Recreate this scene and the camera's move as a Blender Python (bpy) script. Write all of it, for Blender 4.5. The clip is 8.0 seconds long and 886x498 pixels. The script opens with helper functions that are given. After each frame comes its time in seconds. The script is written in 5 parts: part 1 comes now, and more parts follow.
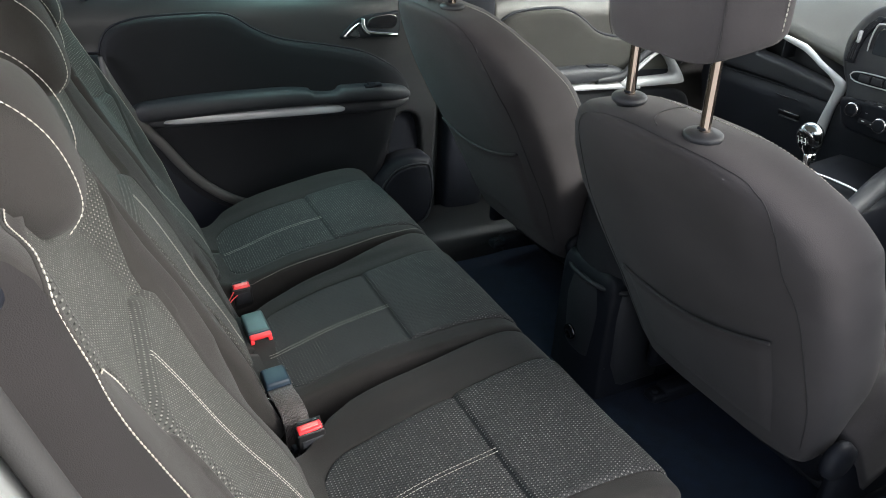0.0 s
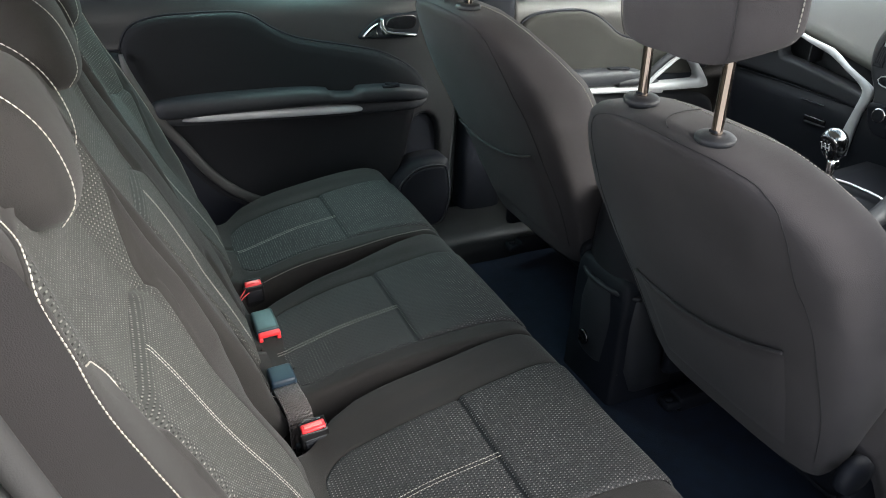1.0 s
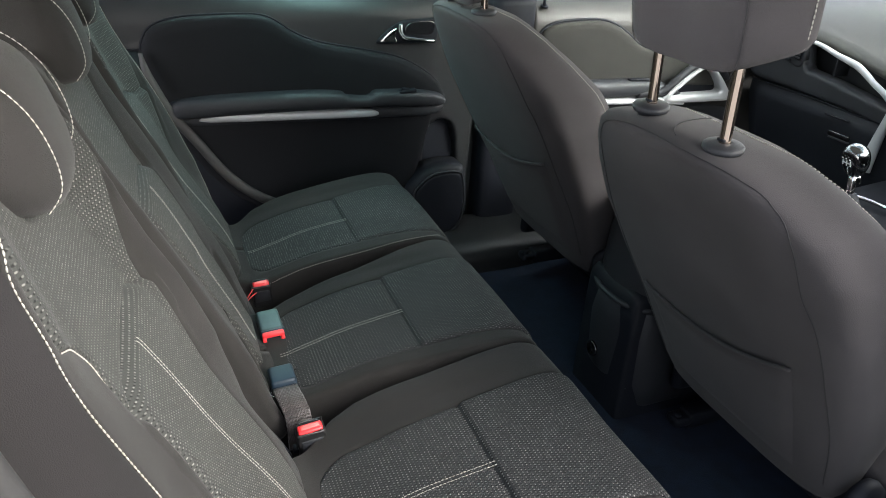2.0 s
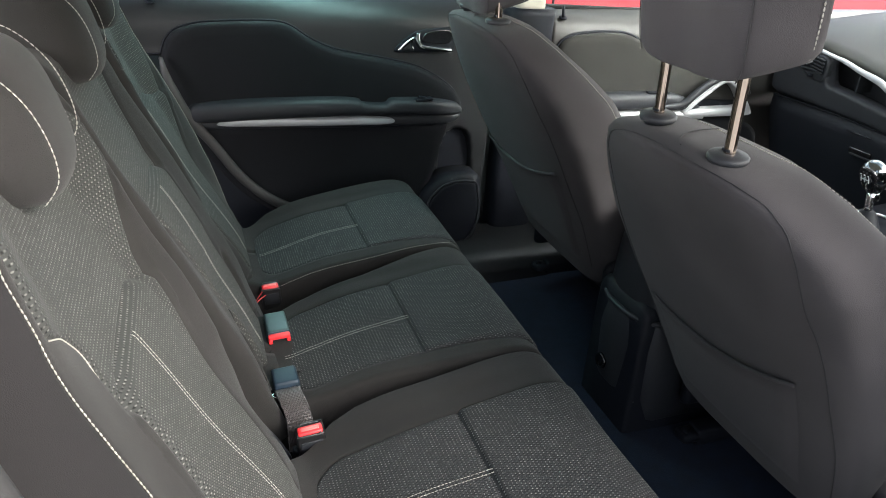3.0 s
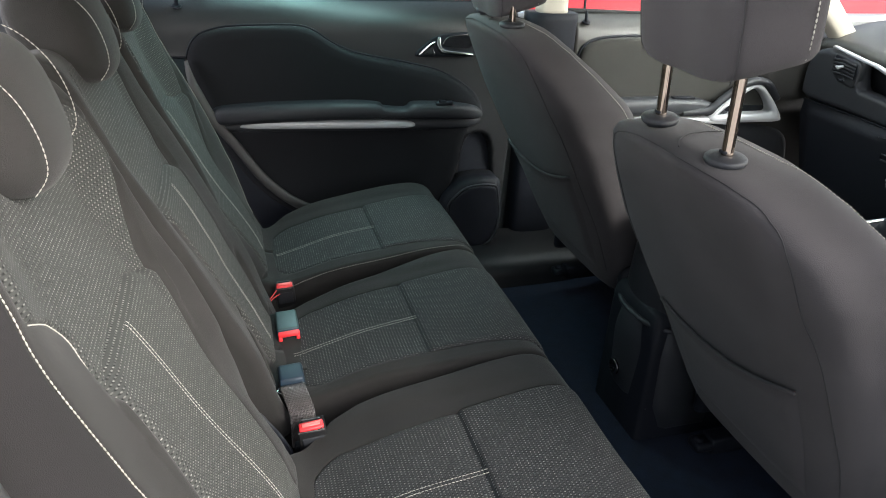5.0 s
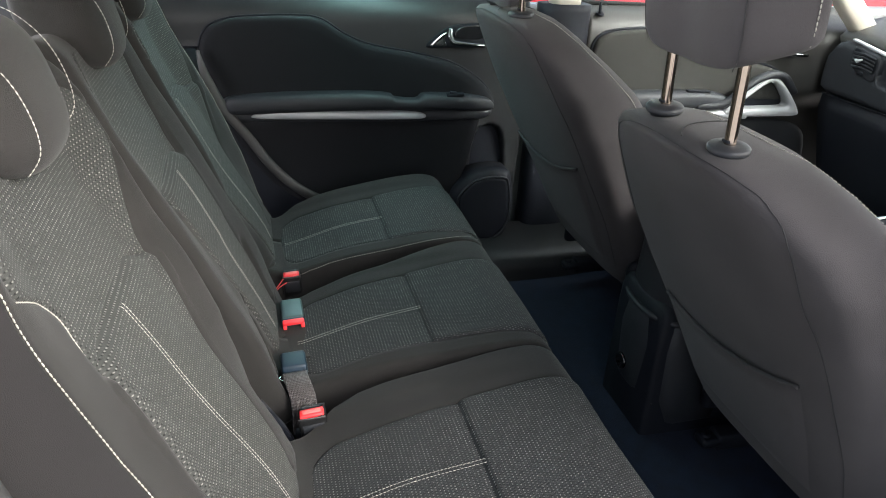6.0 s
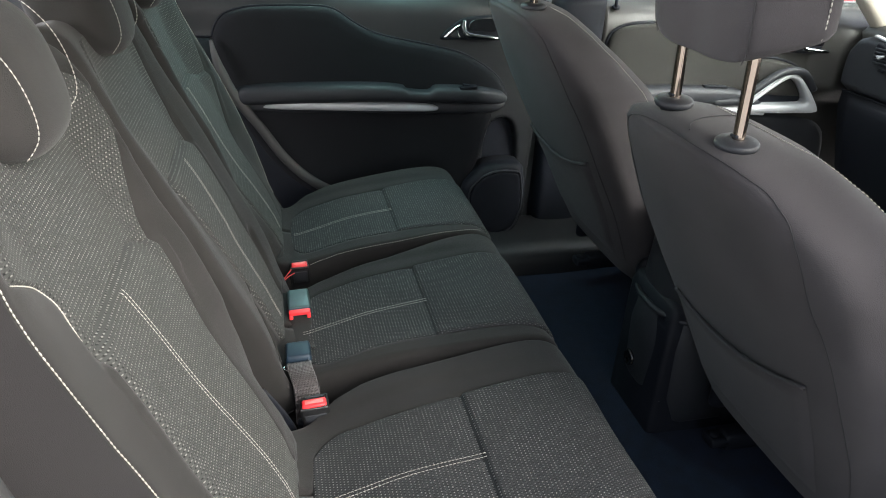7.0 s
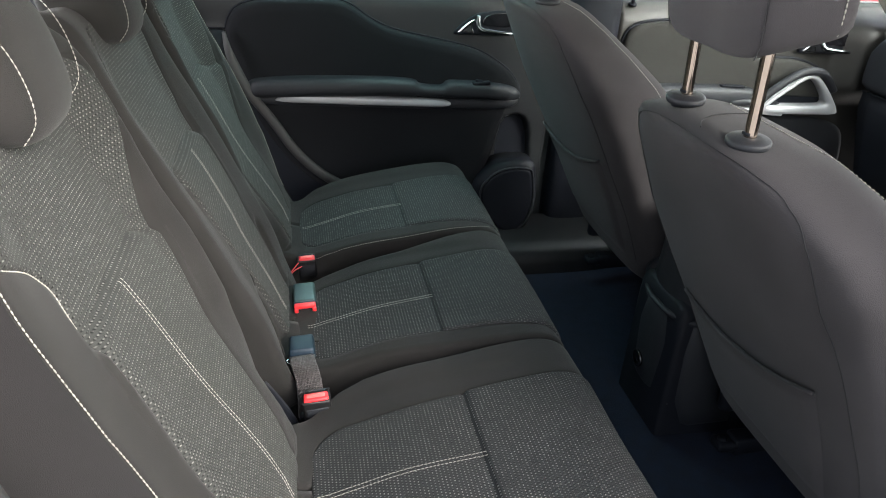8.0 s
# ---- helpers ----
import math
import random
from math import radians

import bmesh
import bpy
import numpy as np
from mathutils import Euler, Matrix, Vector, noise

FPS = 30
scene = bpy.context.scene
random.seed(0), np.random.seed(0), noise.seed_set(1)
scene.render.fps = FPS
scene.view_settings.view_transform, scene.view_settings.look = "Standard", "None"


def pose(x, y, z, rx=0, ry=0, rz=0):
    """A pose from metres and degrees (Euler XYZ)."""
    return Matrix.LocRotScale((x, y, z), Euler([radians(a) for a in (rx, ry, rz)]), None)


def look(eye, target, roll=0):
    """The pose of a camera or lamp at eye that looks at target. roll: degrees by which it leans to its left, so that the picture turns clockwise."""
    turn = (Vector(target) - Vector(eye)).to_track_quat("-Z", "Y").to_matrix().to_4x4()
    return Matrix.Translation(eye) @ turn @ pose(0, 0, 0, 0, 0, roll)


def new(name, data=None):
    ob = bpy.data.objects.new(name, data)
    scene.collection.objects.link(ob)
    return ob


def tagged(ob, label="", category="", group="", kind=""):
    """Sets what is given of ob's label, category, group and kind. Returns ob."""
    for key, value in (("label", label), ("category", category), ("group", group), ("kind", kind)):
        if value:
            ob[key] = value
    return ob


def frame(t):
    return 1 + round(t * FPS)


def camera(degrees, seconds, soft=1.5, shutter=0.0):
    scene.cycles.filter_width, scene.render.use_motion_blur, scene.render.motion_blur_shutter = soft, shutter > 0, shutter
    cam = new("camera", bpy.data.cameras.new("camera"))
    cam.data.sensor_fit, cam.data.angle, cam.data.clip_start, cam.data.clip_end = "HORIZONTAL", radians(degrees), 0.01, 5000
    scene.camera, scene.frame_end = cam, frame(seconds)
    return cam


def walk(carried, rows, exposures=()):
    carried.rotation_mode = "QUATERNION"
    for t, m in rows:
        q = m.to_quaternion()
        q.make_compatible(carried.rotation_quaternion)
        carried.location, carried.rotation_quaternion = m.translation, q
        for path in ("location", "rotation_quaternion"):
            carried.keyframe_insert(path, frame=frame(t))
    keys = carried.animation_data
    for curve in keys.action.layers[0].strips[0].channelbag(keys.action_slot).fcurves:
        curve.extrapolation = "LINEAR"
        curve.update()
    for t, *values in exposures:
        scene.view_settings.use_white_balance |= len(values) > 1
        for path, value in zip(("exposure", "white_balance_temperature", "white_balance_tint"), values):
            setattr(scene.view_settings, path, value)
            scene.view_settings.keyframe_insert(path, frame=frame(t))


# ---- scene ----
cam = camera(63.2, 8.0, soft=1.0)
PATH = [
    (0, (-0.141, -1.077, 1.112), (0.665, 0.492, 0.169), 2.5),
    (0.5, (-0.127, -1.08, 1.109), (0.647, 0.506, 0.168), 2.5),
    (1, (-0.113, -1.082, 1.106), (0.632, 0.519, 0.167), 2.5),
    (1.5, (-0.097, -1.084, 1.1), (0.62, 0.535, 0.169), 2.8),
    (3, (-0.056, -1.104, 1.088), (0.578, 0.57, 0.196), 3.7),
    (3.5, (-0.044, -1.11, 1.087), (0.562, 0.579, 0.203), 3.5),
    (4, (-0.03, -1.119, 1.088), (0.548, 0.583, 0.211), 3.2),
    (4.5, (-0.018, -1.126, 1.088), (0.539, 0.583, 0.211), 3.1),
    (6, (0.02, -1.139, 1.076), (0.504, 0.583, 0.181), 3.0),
    (6.5, (0.029, -1.141, 1.075), (0.49, 0.583, 0.172), 3.1),
    (7, (0.039, -1.139, 1.072), (0.477, 0.586, 0.16), 3.3),
    (7.5, (0.049, -1.135, 1.068), (0.465, 0.591, 0.148), 3.5),
    (8, (0.056, -1.133, 1.064), (0.453, 0.598, 0.144), 3.8),
]
walk(cam, [(t, look(eye, target, roll)) for t, eye, target, roll in PATH], exposures=[(0.0, 2.28, 6250, 10), (8.0, 2.28, 6250, 10)])

# ---- light: a bright overcast sky ----
SUN_EL, SUN_AZ = radians(32), radians(134)
world = bpy.data.worlds.new("sky")
scene.world = world
world.use_nodes = True
wn = world.node_tree.nodes
sky = wn.new("ShaderNodeTexSky")
sky.sky_type = "NISHITA"
sky.sun_disc = False
sky.sun_elevation = SUN_EL
sky.sun_rotation = SUN_AZ
sky.dust_density = 5.0
sky.air_density = 1.0
wn["Background"].inputs["Strength"].default_value = 0.132
grey = wn.new("ShaderNodeHueSaturation")
grey.inputs["Saturation"].default_value = 0.5
world.node_tree.links.new(sky.outputs[0], grey.inputs["Color"])
world.node_tree.links.new(grey.outputs[0], wn["Background"].inputs["Color"])
sun_data = bpy.data.lights.new("sun", "SUN")
sun_data.energy = 0.85
sun_data.angle = radians(30)
sun_data.color = (1.0, 0.96, 0.89)
sun = new("sun", sun_data)
sun.matrix_world = look((20 * math.sin(SUN_AZ) / math.tan(SUN_EL), 20 * math.cos(SUN_AZ) / math.tan(SUN_EL), 20), (0, 0, 0))


def window_light(name, m, w, h, watts, color):
    """The sky's light coming in through the upper part of a window."""
    d = bpy.data.lights.new(name, "AREA")
    d.shape, d.size, d.size_y, d.energy, d.color = "RECTANGLE", w, h, watts, color
    ob = new(name, d)
    ob.matrix_world = m
    return ob


window_light("sky_rear_window", look((0.28, 0.875, 1.05), (0.15, 0.78, 0.3)), 1.2, 0.12, 1.5, (0.58, 1.0, 0.94))
window_light("sky_front_window", look((1.4, 0.87, 1.0), (1.3, -0.3, 0.5)), 0.7, 0.2, 0.38, (1.0, 0.98, 0.91))
window_light("sky_driver_window", look((1.45, -0.83, 1.0), (1.45, 0.8, 0.55)), 0.8, 0.25, 1.25, (1.0, 0.96, 0.84))
window_light("sky_tailgate", look((-1.3, 0.02, 1.0), (0.5, -0.1, 0.6)), 1.2, 0.26, 8.6, (1.0, 0.97, 1.0))
window_light("sky_quarter_window", look((-0.85, -0.7, 1.0), (0.0, 0.0, 0.7)), 0.7, 0.2, 1.15, (1.0, 0.93, 0.84))
window_light("sky_windscreen", look((1.75, 0.02, 1.08), (0.2, 0.02, 0.6)), 1.2, 0.3, 1.35, (1.0, 0.97, 0.93))

CY = 0.02          # the car's centre line


# ---- materials ----
def material(name, color, rough=0.6, metal=0.0, grain=0.0, grain_size=600.0, vary=0.12, vary_size=9.0, sheen=0.0, coat=0.0, spec=0.5, tint=None):
    """A node material: colour varied at two scales, roughness varied, fine relief."""
    m = bpy.data.materials.new(name)
    m.use_nodes = True
    n, l = m.node_tree.nodes, m.node_tree.links
    b = n["Principled BSDF"]
    tc = n.new("ShaderNodeTexCoord")
    big = n.new("ShaderNodeTexNoise")
    big.inputs["Scale"].default_value = vary_size
    big.inputs["Detail"].default_value = 6
    l.new(tc.outputs["Object"], big.inputs["Vector"])
    fine = n.new("ShaderNodeTexNoise")
    fine.inputs["Scale"].default_value = grain_size
    fine.inputs["Detail"].default_value = 3
    l.new(tc.outputs["Object"], fine.inputs["Vector"])
    mixer = n.new("ShaderNodeMix")
    mixer.data_type = "RGBA"
    dark = tuple(c * (1 - vary) for c in color)
    light = tuple(min(1, c * (1 + vary)) for c in (tint or color))
    mixer.inputs["A"].default_value = (*dark, 1)
    mixer.inputs["B"].default_value = (*light, 1)
    ramp = n.new("ShaderNodeMapRange")
    ramp.inputs["From Min"].default_value = 0.3
    ramp.inputs["From Max"].default_value = 0.7
    l.new(big.outputs["Fac"], ramp.inputs["Value"])
    add = n.new("ShaderNodeMath")
    add.operation = "MULTIPLY_ADD"
    l.new(fine.outputs["Fac"], add.inputs[0])
    add.inputs[1].default_value = 0.5
    l.new(ramp.outputs["Result"], add.inputs[2])
    sub = n.new("ShaderNodeMath")
    sub.operation = "SUBTRACT"
    sub.use_clamp = True
    l.new(add.outputs[0], sub.inputs[0])
    sub.inputs[1].default_value = 0.25
    l.new(sub.outputs[0], mixer.inputs["Factor"])
    l.new(mixer.outputs["Result"], b.inputs["Base Color"])
    rr = n.new("ShaderNodeMapRange")
    rr.inputs["To Min"].default_value = max(0.0, rough - 0.07)
    rr.inputs["To Max"].default_value = min(1.0, rough + 0.07)
    l.new(big.outputs["Fac"], rr.inputs["Value"])
    l.new(rr.outputs["Result"], b.inputs["Roughness"])
    b.inputs["Metallic"].default_value = metal
    b.inputs["Sheen Weight"].default_value = sheen
    b.inputs["Sheen Roughness"].default_value = 0.5
    b.inputs["Coat Weight"].default_value = coat
    b.inputs["Specular IOR Level"].default_value = spec
    if grain:
        bump = n.new("ShaderNodeBump")
        bump.inputs["Strength"].default_value = grain
        bump.inputs["Distance"].default_value = 0.0006
        l.new(fine.outputs["Fac"], bump.inputs["Height"])
        l.new(bump.outputs["Normal"], b.inputs["Normal"])
    return m


def knit_material(name, base, fleck, pitch=0.0045):
    """Knitted seat fabric: staggered raised flecks on a dark ground, laid out in metres by the UV map."""
    m = bpy.data.materials.new(name)
    m.use_nodes = True
    n, l = m.node_tree.nodes, m.node_tree.links
    b = n["Principled BSDF"]

    def calc(op, a, c=None, d=None):
        node = n.new("ShaderNodeMath")
        node.operation = op
        for i, v in enumerate((a, c, d)):
            if v is None:
                continue
            if isinstance(v, (int, float)):
                node.inputs[i].default_value = v
            else:
                l.new(v, node.inputs[i])
        return node.outputs[0]

    uv = n.new("ShaderNodeUVMap")
    sep = n.new("ShaderNodeSeparateXYZ")
    l.new(uv.outputs[0], sep.inputs[0])
    row = calc("DIVIDE", sep.outputs["Y"], pitch * 1.1)
    odd = calc("MULTIPLY", calc("FLOORED_MODULO", calc("FLOOR", row), 2.0), 0.5)
    col = calc("ADD", calc("DIVIDE", sep.outputs["X"], pitch), odd)
    fu = calc("SUBTRACT", calc("FRACT", col), 0.5)
    fv = calc("SUBTRACT", calc("FRACT", row), 0.5)
    dist = calc("SQRT", calc("ADD", calc("MULTIPLY", calc("MULTIPLY", fu, fu), 0.7), calc("MULTIPLY", calc("MULTIPLY", fv, fv), 1.5)))
    dot = n.new("ShaderNodeMapRange")
    dot.interpolation_type = "SMOOTHSTEP"
    dot.inputs["From Min"].default_value = 0.28
    dot.inputs["From Max"].default_value = 0.12
    l.new(dist, dot.inputs["Value"])
    cell = n.new("ShaderNodeCombineXYZ")
    l.new(calc("FLOOR", col), cell.inputs[0])
    l.new(calc("FLOOR", row), cell.inputs[1])
    white = n.new("ShaderNodeTexWhiteNoise")
    white.noise_dimensions = "2D"
    l.new(cell.outputs[0], white.inputs["Vector"])
    tc = n.new("ShaderNodeTexCoord")
    patchy = n.new("ShaderNodeTexNoise")
    patchy.inputs["Scale"].default_value = 14
    patchy.inputs["Detail"].default_value = 5
    l.new(tc.outputs["Object"], patchy.inputs["Vector"])
    amount = calc("MULTIPLY", dot.outputs["Result"], calc("MULTIPLY", calc("ADD", calc("MULTIPLY", white.outputs["Value"], 0.9), 0.12), calc("ADD", patchy.outputs["Fac"], 0.3)))
    pu = calc("SUBTRACT", calc("FRACT", calc("ADD", col, 0.36)), 0.5)
    pit = n.new("ShaderNodeMapRange")
    pit.interpolation_type = "SMOOTHSTEP"
    pit.inputs["From Min"].default_value = 0.32
    pit.inputs["From Max"].default_value = 0.1
    l.new(calc("SQRT", calc("ADD", calc("MULTIPLY", pu, pu), calc("MULTIPLY", fv, fv))), pit.inputs["Value"])
    fine = n.new("ShaderNodeTexNoise")
    fine.inputs["Scale"].default_value = 900
    l.new(tc.outputs["Object"], fine.inputs["Vector"])
    ground = n.new("ShaderNodeMix")
    ground.data_type = "RGBA"
    ground.inputs["A"].default_value = (*[c * 0.7 for c in base], 1)
    ground.inputs["B"].default_value = (*[c * 1.4 for c in base], 1)
    l.new(fine.outputs["Fac"], ground.inputs["Factor"])
    mixer = n.new("ShaderNodeMix")
    mixer.data_type = "RGBA"
    mixer.inputs["B"].default_value = (*fleck, 1)
    l.new(amount, mixer.inputs["Factor"])
    hole = n.new("ShaderNodeMix")
    hole.data_type = "RGBA"
    hole.inputs["B"].default_value = (*[c * 0.3 for c in base], 1)
    l.new(pit.outputs["Result"], hole.inputs["Factor"])
    l.new(ground.outputs["Result"], hole.inputs["A"])
    l.new(hole.outputs["Result"], mixer.inputs["A"])
    l.new(mixer.outputs["Result"], b.inputs["Base Color"])
    b.inputs["Roughness"].default_value = 0.85
    b.inputs["Sheen Weight"].default_value = 0.03
    b.inputs["Specular IOR Level"].default_value = 0.2
    bump = n.new("ShaderNodeBump")
    bump.inputs["Strength"].default_value = 0.6
    bump.inputs["Distance"].default_value = 0.0012
    l.new(calc("SUBTRACT", dot.outputs["Result"], pit.outputs["Result"]), bump.inputs["Height"])
    l.new(bump.outputs["Normal"], b.inputs["Normal"])
    return m


def glass_material(name, color=(0.86, 0.95, 0.93)):
    m = bpy.data.materials.new(name)
    m.use_nodes = True
    b = m.node_tree.nodes["Principled BSDF"]
    b.inputs["Base Color"].default_value = (*color, 1)
    b.inputs["Transmission Weight"].default_value = 1.0
    b.inputs["Roughness"].default_value = 0.0
    b.inputs["IOR"].default_value = 1.3
    return m


FABRIC = material("seat_fabric", (0.0153, 0.0144, 0.0135), 0.9, grain=0.8, grain_size=850, sheen=0.06, spec=0.2, vary=0.2)
FRONT_FABRIC = material("front_seat_fabric", (0.0345, 0.0319, 0.0333), 0.9, grain=0.8, grain_size=850, sheen=0.05, spec=0.2, vary=0.16)
FLANK = material("seat_flank_cloth", (0.0125, 0.0113, 0.0116), 0.8, grain=0.6, grain_size=900, sheen=0.04, spec=0.3, vary=0.12)
KNIT = knit_material("seat_knit", (0.0275, 0.0285, 0.0265), (0.18, 0.18, 0.165))
KNIT_SEAT = knit_material("cushion_knit", (0.0218, 0.0224, 0.023), (0.22, 0.22, 0.21), 0.0048)
THREAD = material("thread", (0.3, 0.285, 0.25), 0.8, grain=0.3, vary=0.1, vary_size=200)
DARK_THREAD = material("dark_thread", (0.012, 0.012, 0.013), 0.9)
PLASTIC = material("trim_plastic", (0.0165, 0.018, 0.0215), 0.55, grain=0.35, grain_size=1800, vary=0.12, vary_size=5, spec=0.35)
# door trim and cloth twice: coloured as lit in front, as shaded behind
LIT_TRIM = material("lit_trim_plastic", (0.0245, 0.0238, 0.0213), 0.48, spec=0.4, grain=0.4, grain_size=1500, vary=0.08, vary_size=5)
SHADED_CLOTH = material("shaded_door_cloth", (0.0078, 0.0082, 0.0098), 0.85, grain=0.5, grain_size=1400, sheen=0.02, spec=0.15)
LIT_CLOTH = material("lit_door_cloth", (0.0205, 0.02, 0.0175), 0.8, grain=0.5, grain_size=1400, sheen=0.05, spec=0.25)
SHADED_TRIM = material("shaded_trim_plastic", (0.0092, 0.01, 0.011), 0.42, spec=0.4, grain=0.4, grain_size=1500, vary=0.08, vary_size=5)
RIDGE = material("ridge_plastic", (0.032, 0.032, 0.031), 0.55, grain=0.4, grain_size=1500, vary=0.08)
DASH_TOP = material("dash_top_plastic", (0.068, 0.068, 0.062), 0.5, grain=0.4, grain_size=1200, vary=0.08, vary_size=5)
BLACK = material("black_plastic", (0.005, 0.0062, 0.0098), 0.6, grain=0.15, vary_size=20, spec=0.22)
GLOSS = material("gloss_black", (0.006, 0.006, 0.007), 0.12, coat=0.5)
SILVER = material("satin_silver", (0.43, 0.44, 0.45), 0.38, metal=0.2, grain=0.05, vary=0.04)
POST = material("post_chrome", (0.5, 0.41, 0.34), 0.07, metal=1.0, vary=0.03)
DARK_CHROME = material("dark_chrome", (0.2, 0.22, 0.22), 0.14, metal=1.0, vary=0.05)
CHROME = material("chrome", (0.75, 0.74, 0.72), 0.08, metal=1.0, vary=0.03)
CARPET = material("carpet", (0.0033, 0.0077, 0.0188), 0.95, grain=1.0, grain_size=500, sheen=0.1, spec=0.1, vary=0.3, vary_size=30)
RED = material("red_button", (0.72, 0.03, 0.035), 0.4, vary=0.06)
RED_LIGHT = material("worn_red_button", (0.8, 0.14, 0.13), 0.35, vary=0.08)
RED_CORD = material("red_cord", (0.5, 0.04, 0.04), 0.7)
# the blue in this buckle colour stands for reflected sky
BUCKLE = material("sky_tinted_buckle_plastic", (0.007, 0.017, 0.029), 0.5, grain=0.1, grain_size=900, vary=0.1, spec=0.4)
BUCKLE_BLACK = material("black_buckle_plastic", (0.0085, 0.0085, 0.009), 0.45, grain=0.15, grain_size=900, spec=0.4)
BUCKLE_GREY = material("worn_buckle_plastic", (0.035, 0.062, 0.065), 0.42, grain=0.2, grain_size=900, vary=0.15, vary_size=60)


def weave_material(name, color):
    """Belt webbing: a fine twill of ribs along and across."""
    m = material(name, color, 0.42, vary=0.3, vary_size=120, sheen=0.15)
    n, l = m.node_tree.nodes, m.node_tree.links
    tc = n.new("ShaderNodeTexCoord")
    ribs = []
    for axis, scale in (("X", 130.0), ("Y", 105.0)):
        w = n.new("ShaderNodeTexWave")
        w.bands_direction = axis
        w.inputs["Scale"].default_value = scale
        w.inputs["Distortion"].default_value = 0.6
        l.new(tc.outputs["Object"], w.inputs["Vector"])
        ribs.append(w)
    mul = n.new("ShaderNodeMath")
    mul.operation = "MULTIPLY"
    l.new(ribs[0].outputs["Fac"], mul.inputs[0])
    l.new(ribs[1].outputs["Fac"], mul.inputs[1])
    bump = n.new("ShaderNodeBump")
    bump.inputs["Strength"].default_value = 1.0
    bump.inputs["Distance"].default_value = 0.0012
    l.new(mul.outputs[0], bump.inputs["Height"])
    l.new(bump.outputs["Normal"], n["Principled BSDF"].inputs["Normal"])
    return m


WEBBING = weave_material("webbing", (0.03, 0.024, 0.023))
BEIGE = material("pillar_trim", (0.46, 0.43, 0.36), 0.6, grain=0.2, vary=0.04)
HEADLINER = material("headliner", (0.55, 0.53, 0.48), 0.9, grain=0.4, vary=0.05)
CARPAINT = material("red_car_paint", (0.27, 0.006, 0.013), 0.5, spec=0.15, vary=0.05, vary_size=2)
BODY = material("car_body_paint", (0.17, 0.18, 0.175), 0.35, metal=0.3, coat=0.3, vary=0.04)
RUBBER = material("rubber", (0.012, 0.012, 0.012), 0.8, grain=0.3)
GLASS = glass_material("window_glass")
SCREEN = material("display", (0.02, 0.024, 0.028), 0.15)
MARK = material("white_mark", (0.7, 0.7, 0.7), 0.6)
ASPHALT = material("concrete", (0.28, 0.28, 0.27), 0.9, grain=1.0, grain_size=80, vary=0.3, vary_size=2)
RENDER_WALL = material("yellow_render", (0.5, 0.42, 0.18), 0.9, grain=0.6, grain_size=60, vary=0.1, vary_size=1.5)
REDLAMP = material("tail_lamp", (0.4, 0.01, 0.015), 0.12, coat=1.0)


# ---- mesh helpers ----
def smooth(me):
    me.polygons.foreach_set("use_smooth", [True] * len(me.polygons))
    return me


def mesh_of(name, verts, faces, uvs=None):
    me = bpy.data.meshes.new(name)
    me.from_pydata([tuple(v) for v in verts], [], faces)
    if uvs is not None:
        layer = me.uv_layers.new(name="UVMap")
        idx = np.empty(len(me.loops), dtype=np.int32)
        me.loops.foreach_get("vertex_index", idx)
        layer.data.foreach_set("uv", np.asarray(uvs, dtype=np.float32)[idx].ravel())
    return smooth(me)


def part(name, me, mat, parent=None, label=""):
    """One mesh object from a mesh or a bmesh, under a thing or a part."""
    if isinstance(me, bmesh.types.BMesh):
        bm = me
        me = bpy.data.meshes.new(name)
        bm.to_mesh(me)
        bm.free()
        smooth(me)
    me.materials.append(mat)
    ob = new(name, me)
    if parent is not None:
        ob.parent = parent
    return tagged(ob, label)


def thing(name, label, category, group="", kind="", at=(0, 0, 0)):
    ob = new(name)
    ob.location = at
    ob.empty_display_size = 0.05
    return tagged(ob, label, category, group, kind)


def sharp(ob, degrees=40):
    """Keep the creases over that angle crisp."""
    bm = bmesh.new()
    bm.from_mesh(ob.data)
    bmesh.ops.recalc_face_normals(bm, faces=bm.faces)
    for e in bm.edges:
        if len(e.link_faces) == 2 and e.calc_face_angle(0) > radians(degrees):
            e.smooth = False
    bm.to_mesh(ob.data)
    bm.free()
    return ob


def spline(points, n, closed=False):
    """n points along a Catmull-Rom curve through the points, evenly spaced."""
    p = [np.array(q, float) for q in points]
    k = len(p)
    out = []
    segs = k if closed else k - 1
    for i in range(segs):
        a, b, c, d = (p[(i - 1) % k], p[i], p[(i + 1) % k], p[(i + 2) % k]) if closed else (p[max(i - 1, 0)], p[i], p[i + 1], p[min(i + 2, k - 1)])
        for j in range(16):
            t = j / 16
            out.append(0.5 * (2 * b + (c - a) * t + (2 * a - 5 * b + 4 * c - d) * t * t + (3 * b - a - 3 * c + d) * t ** 3))
    out.append(p[0] if closed else p[-1])
    out = np.array(out)
    s = np.concatenate([[0], np.cumsum(np.linalg.norm(np.diff(out, axis=0), axis=1))])
    want = np.linspace(0, s[-1], n, endpoint=not closed)
    return np.stack([np.interp(want, s, out[:, i]) for i in range(out.shape[1])], axis=1)


def grid(name, rows, uvs=None, wrap=False, caps=False):
    """A sheet of quads through rows of points; wrap closes each row, caps closes the ends."""
    rows = np.asarray(rows, float)
    a, b = rows.shape[:2]
    faces = []
    for i in range(a - 1):
        for j in range(b if wrap else b - 1):
            k = (j + 1) % b
            faces.append((i * b + j, i * b + k, (i + 1) * b + k, (i + 1) * b + j))
    if caps:
        faces.append(tuple(range(b))[::-1])
        faces.append(tuple((a - 1) * b + j for j in range(b)))
    return mesh_of(name, rows.reshape(-1, 3), faces, None if uvs is None else np.asarray(uvs).reshape(-1, 2))


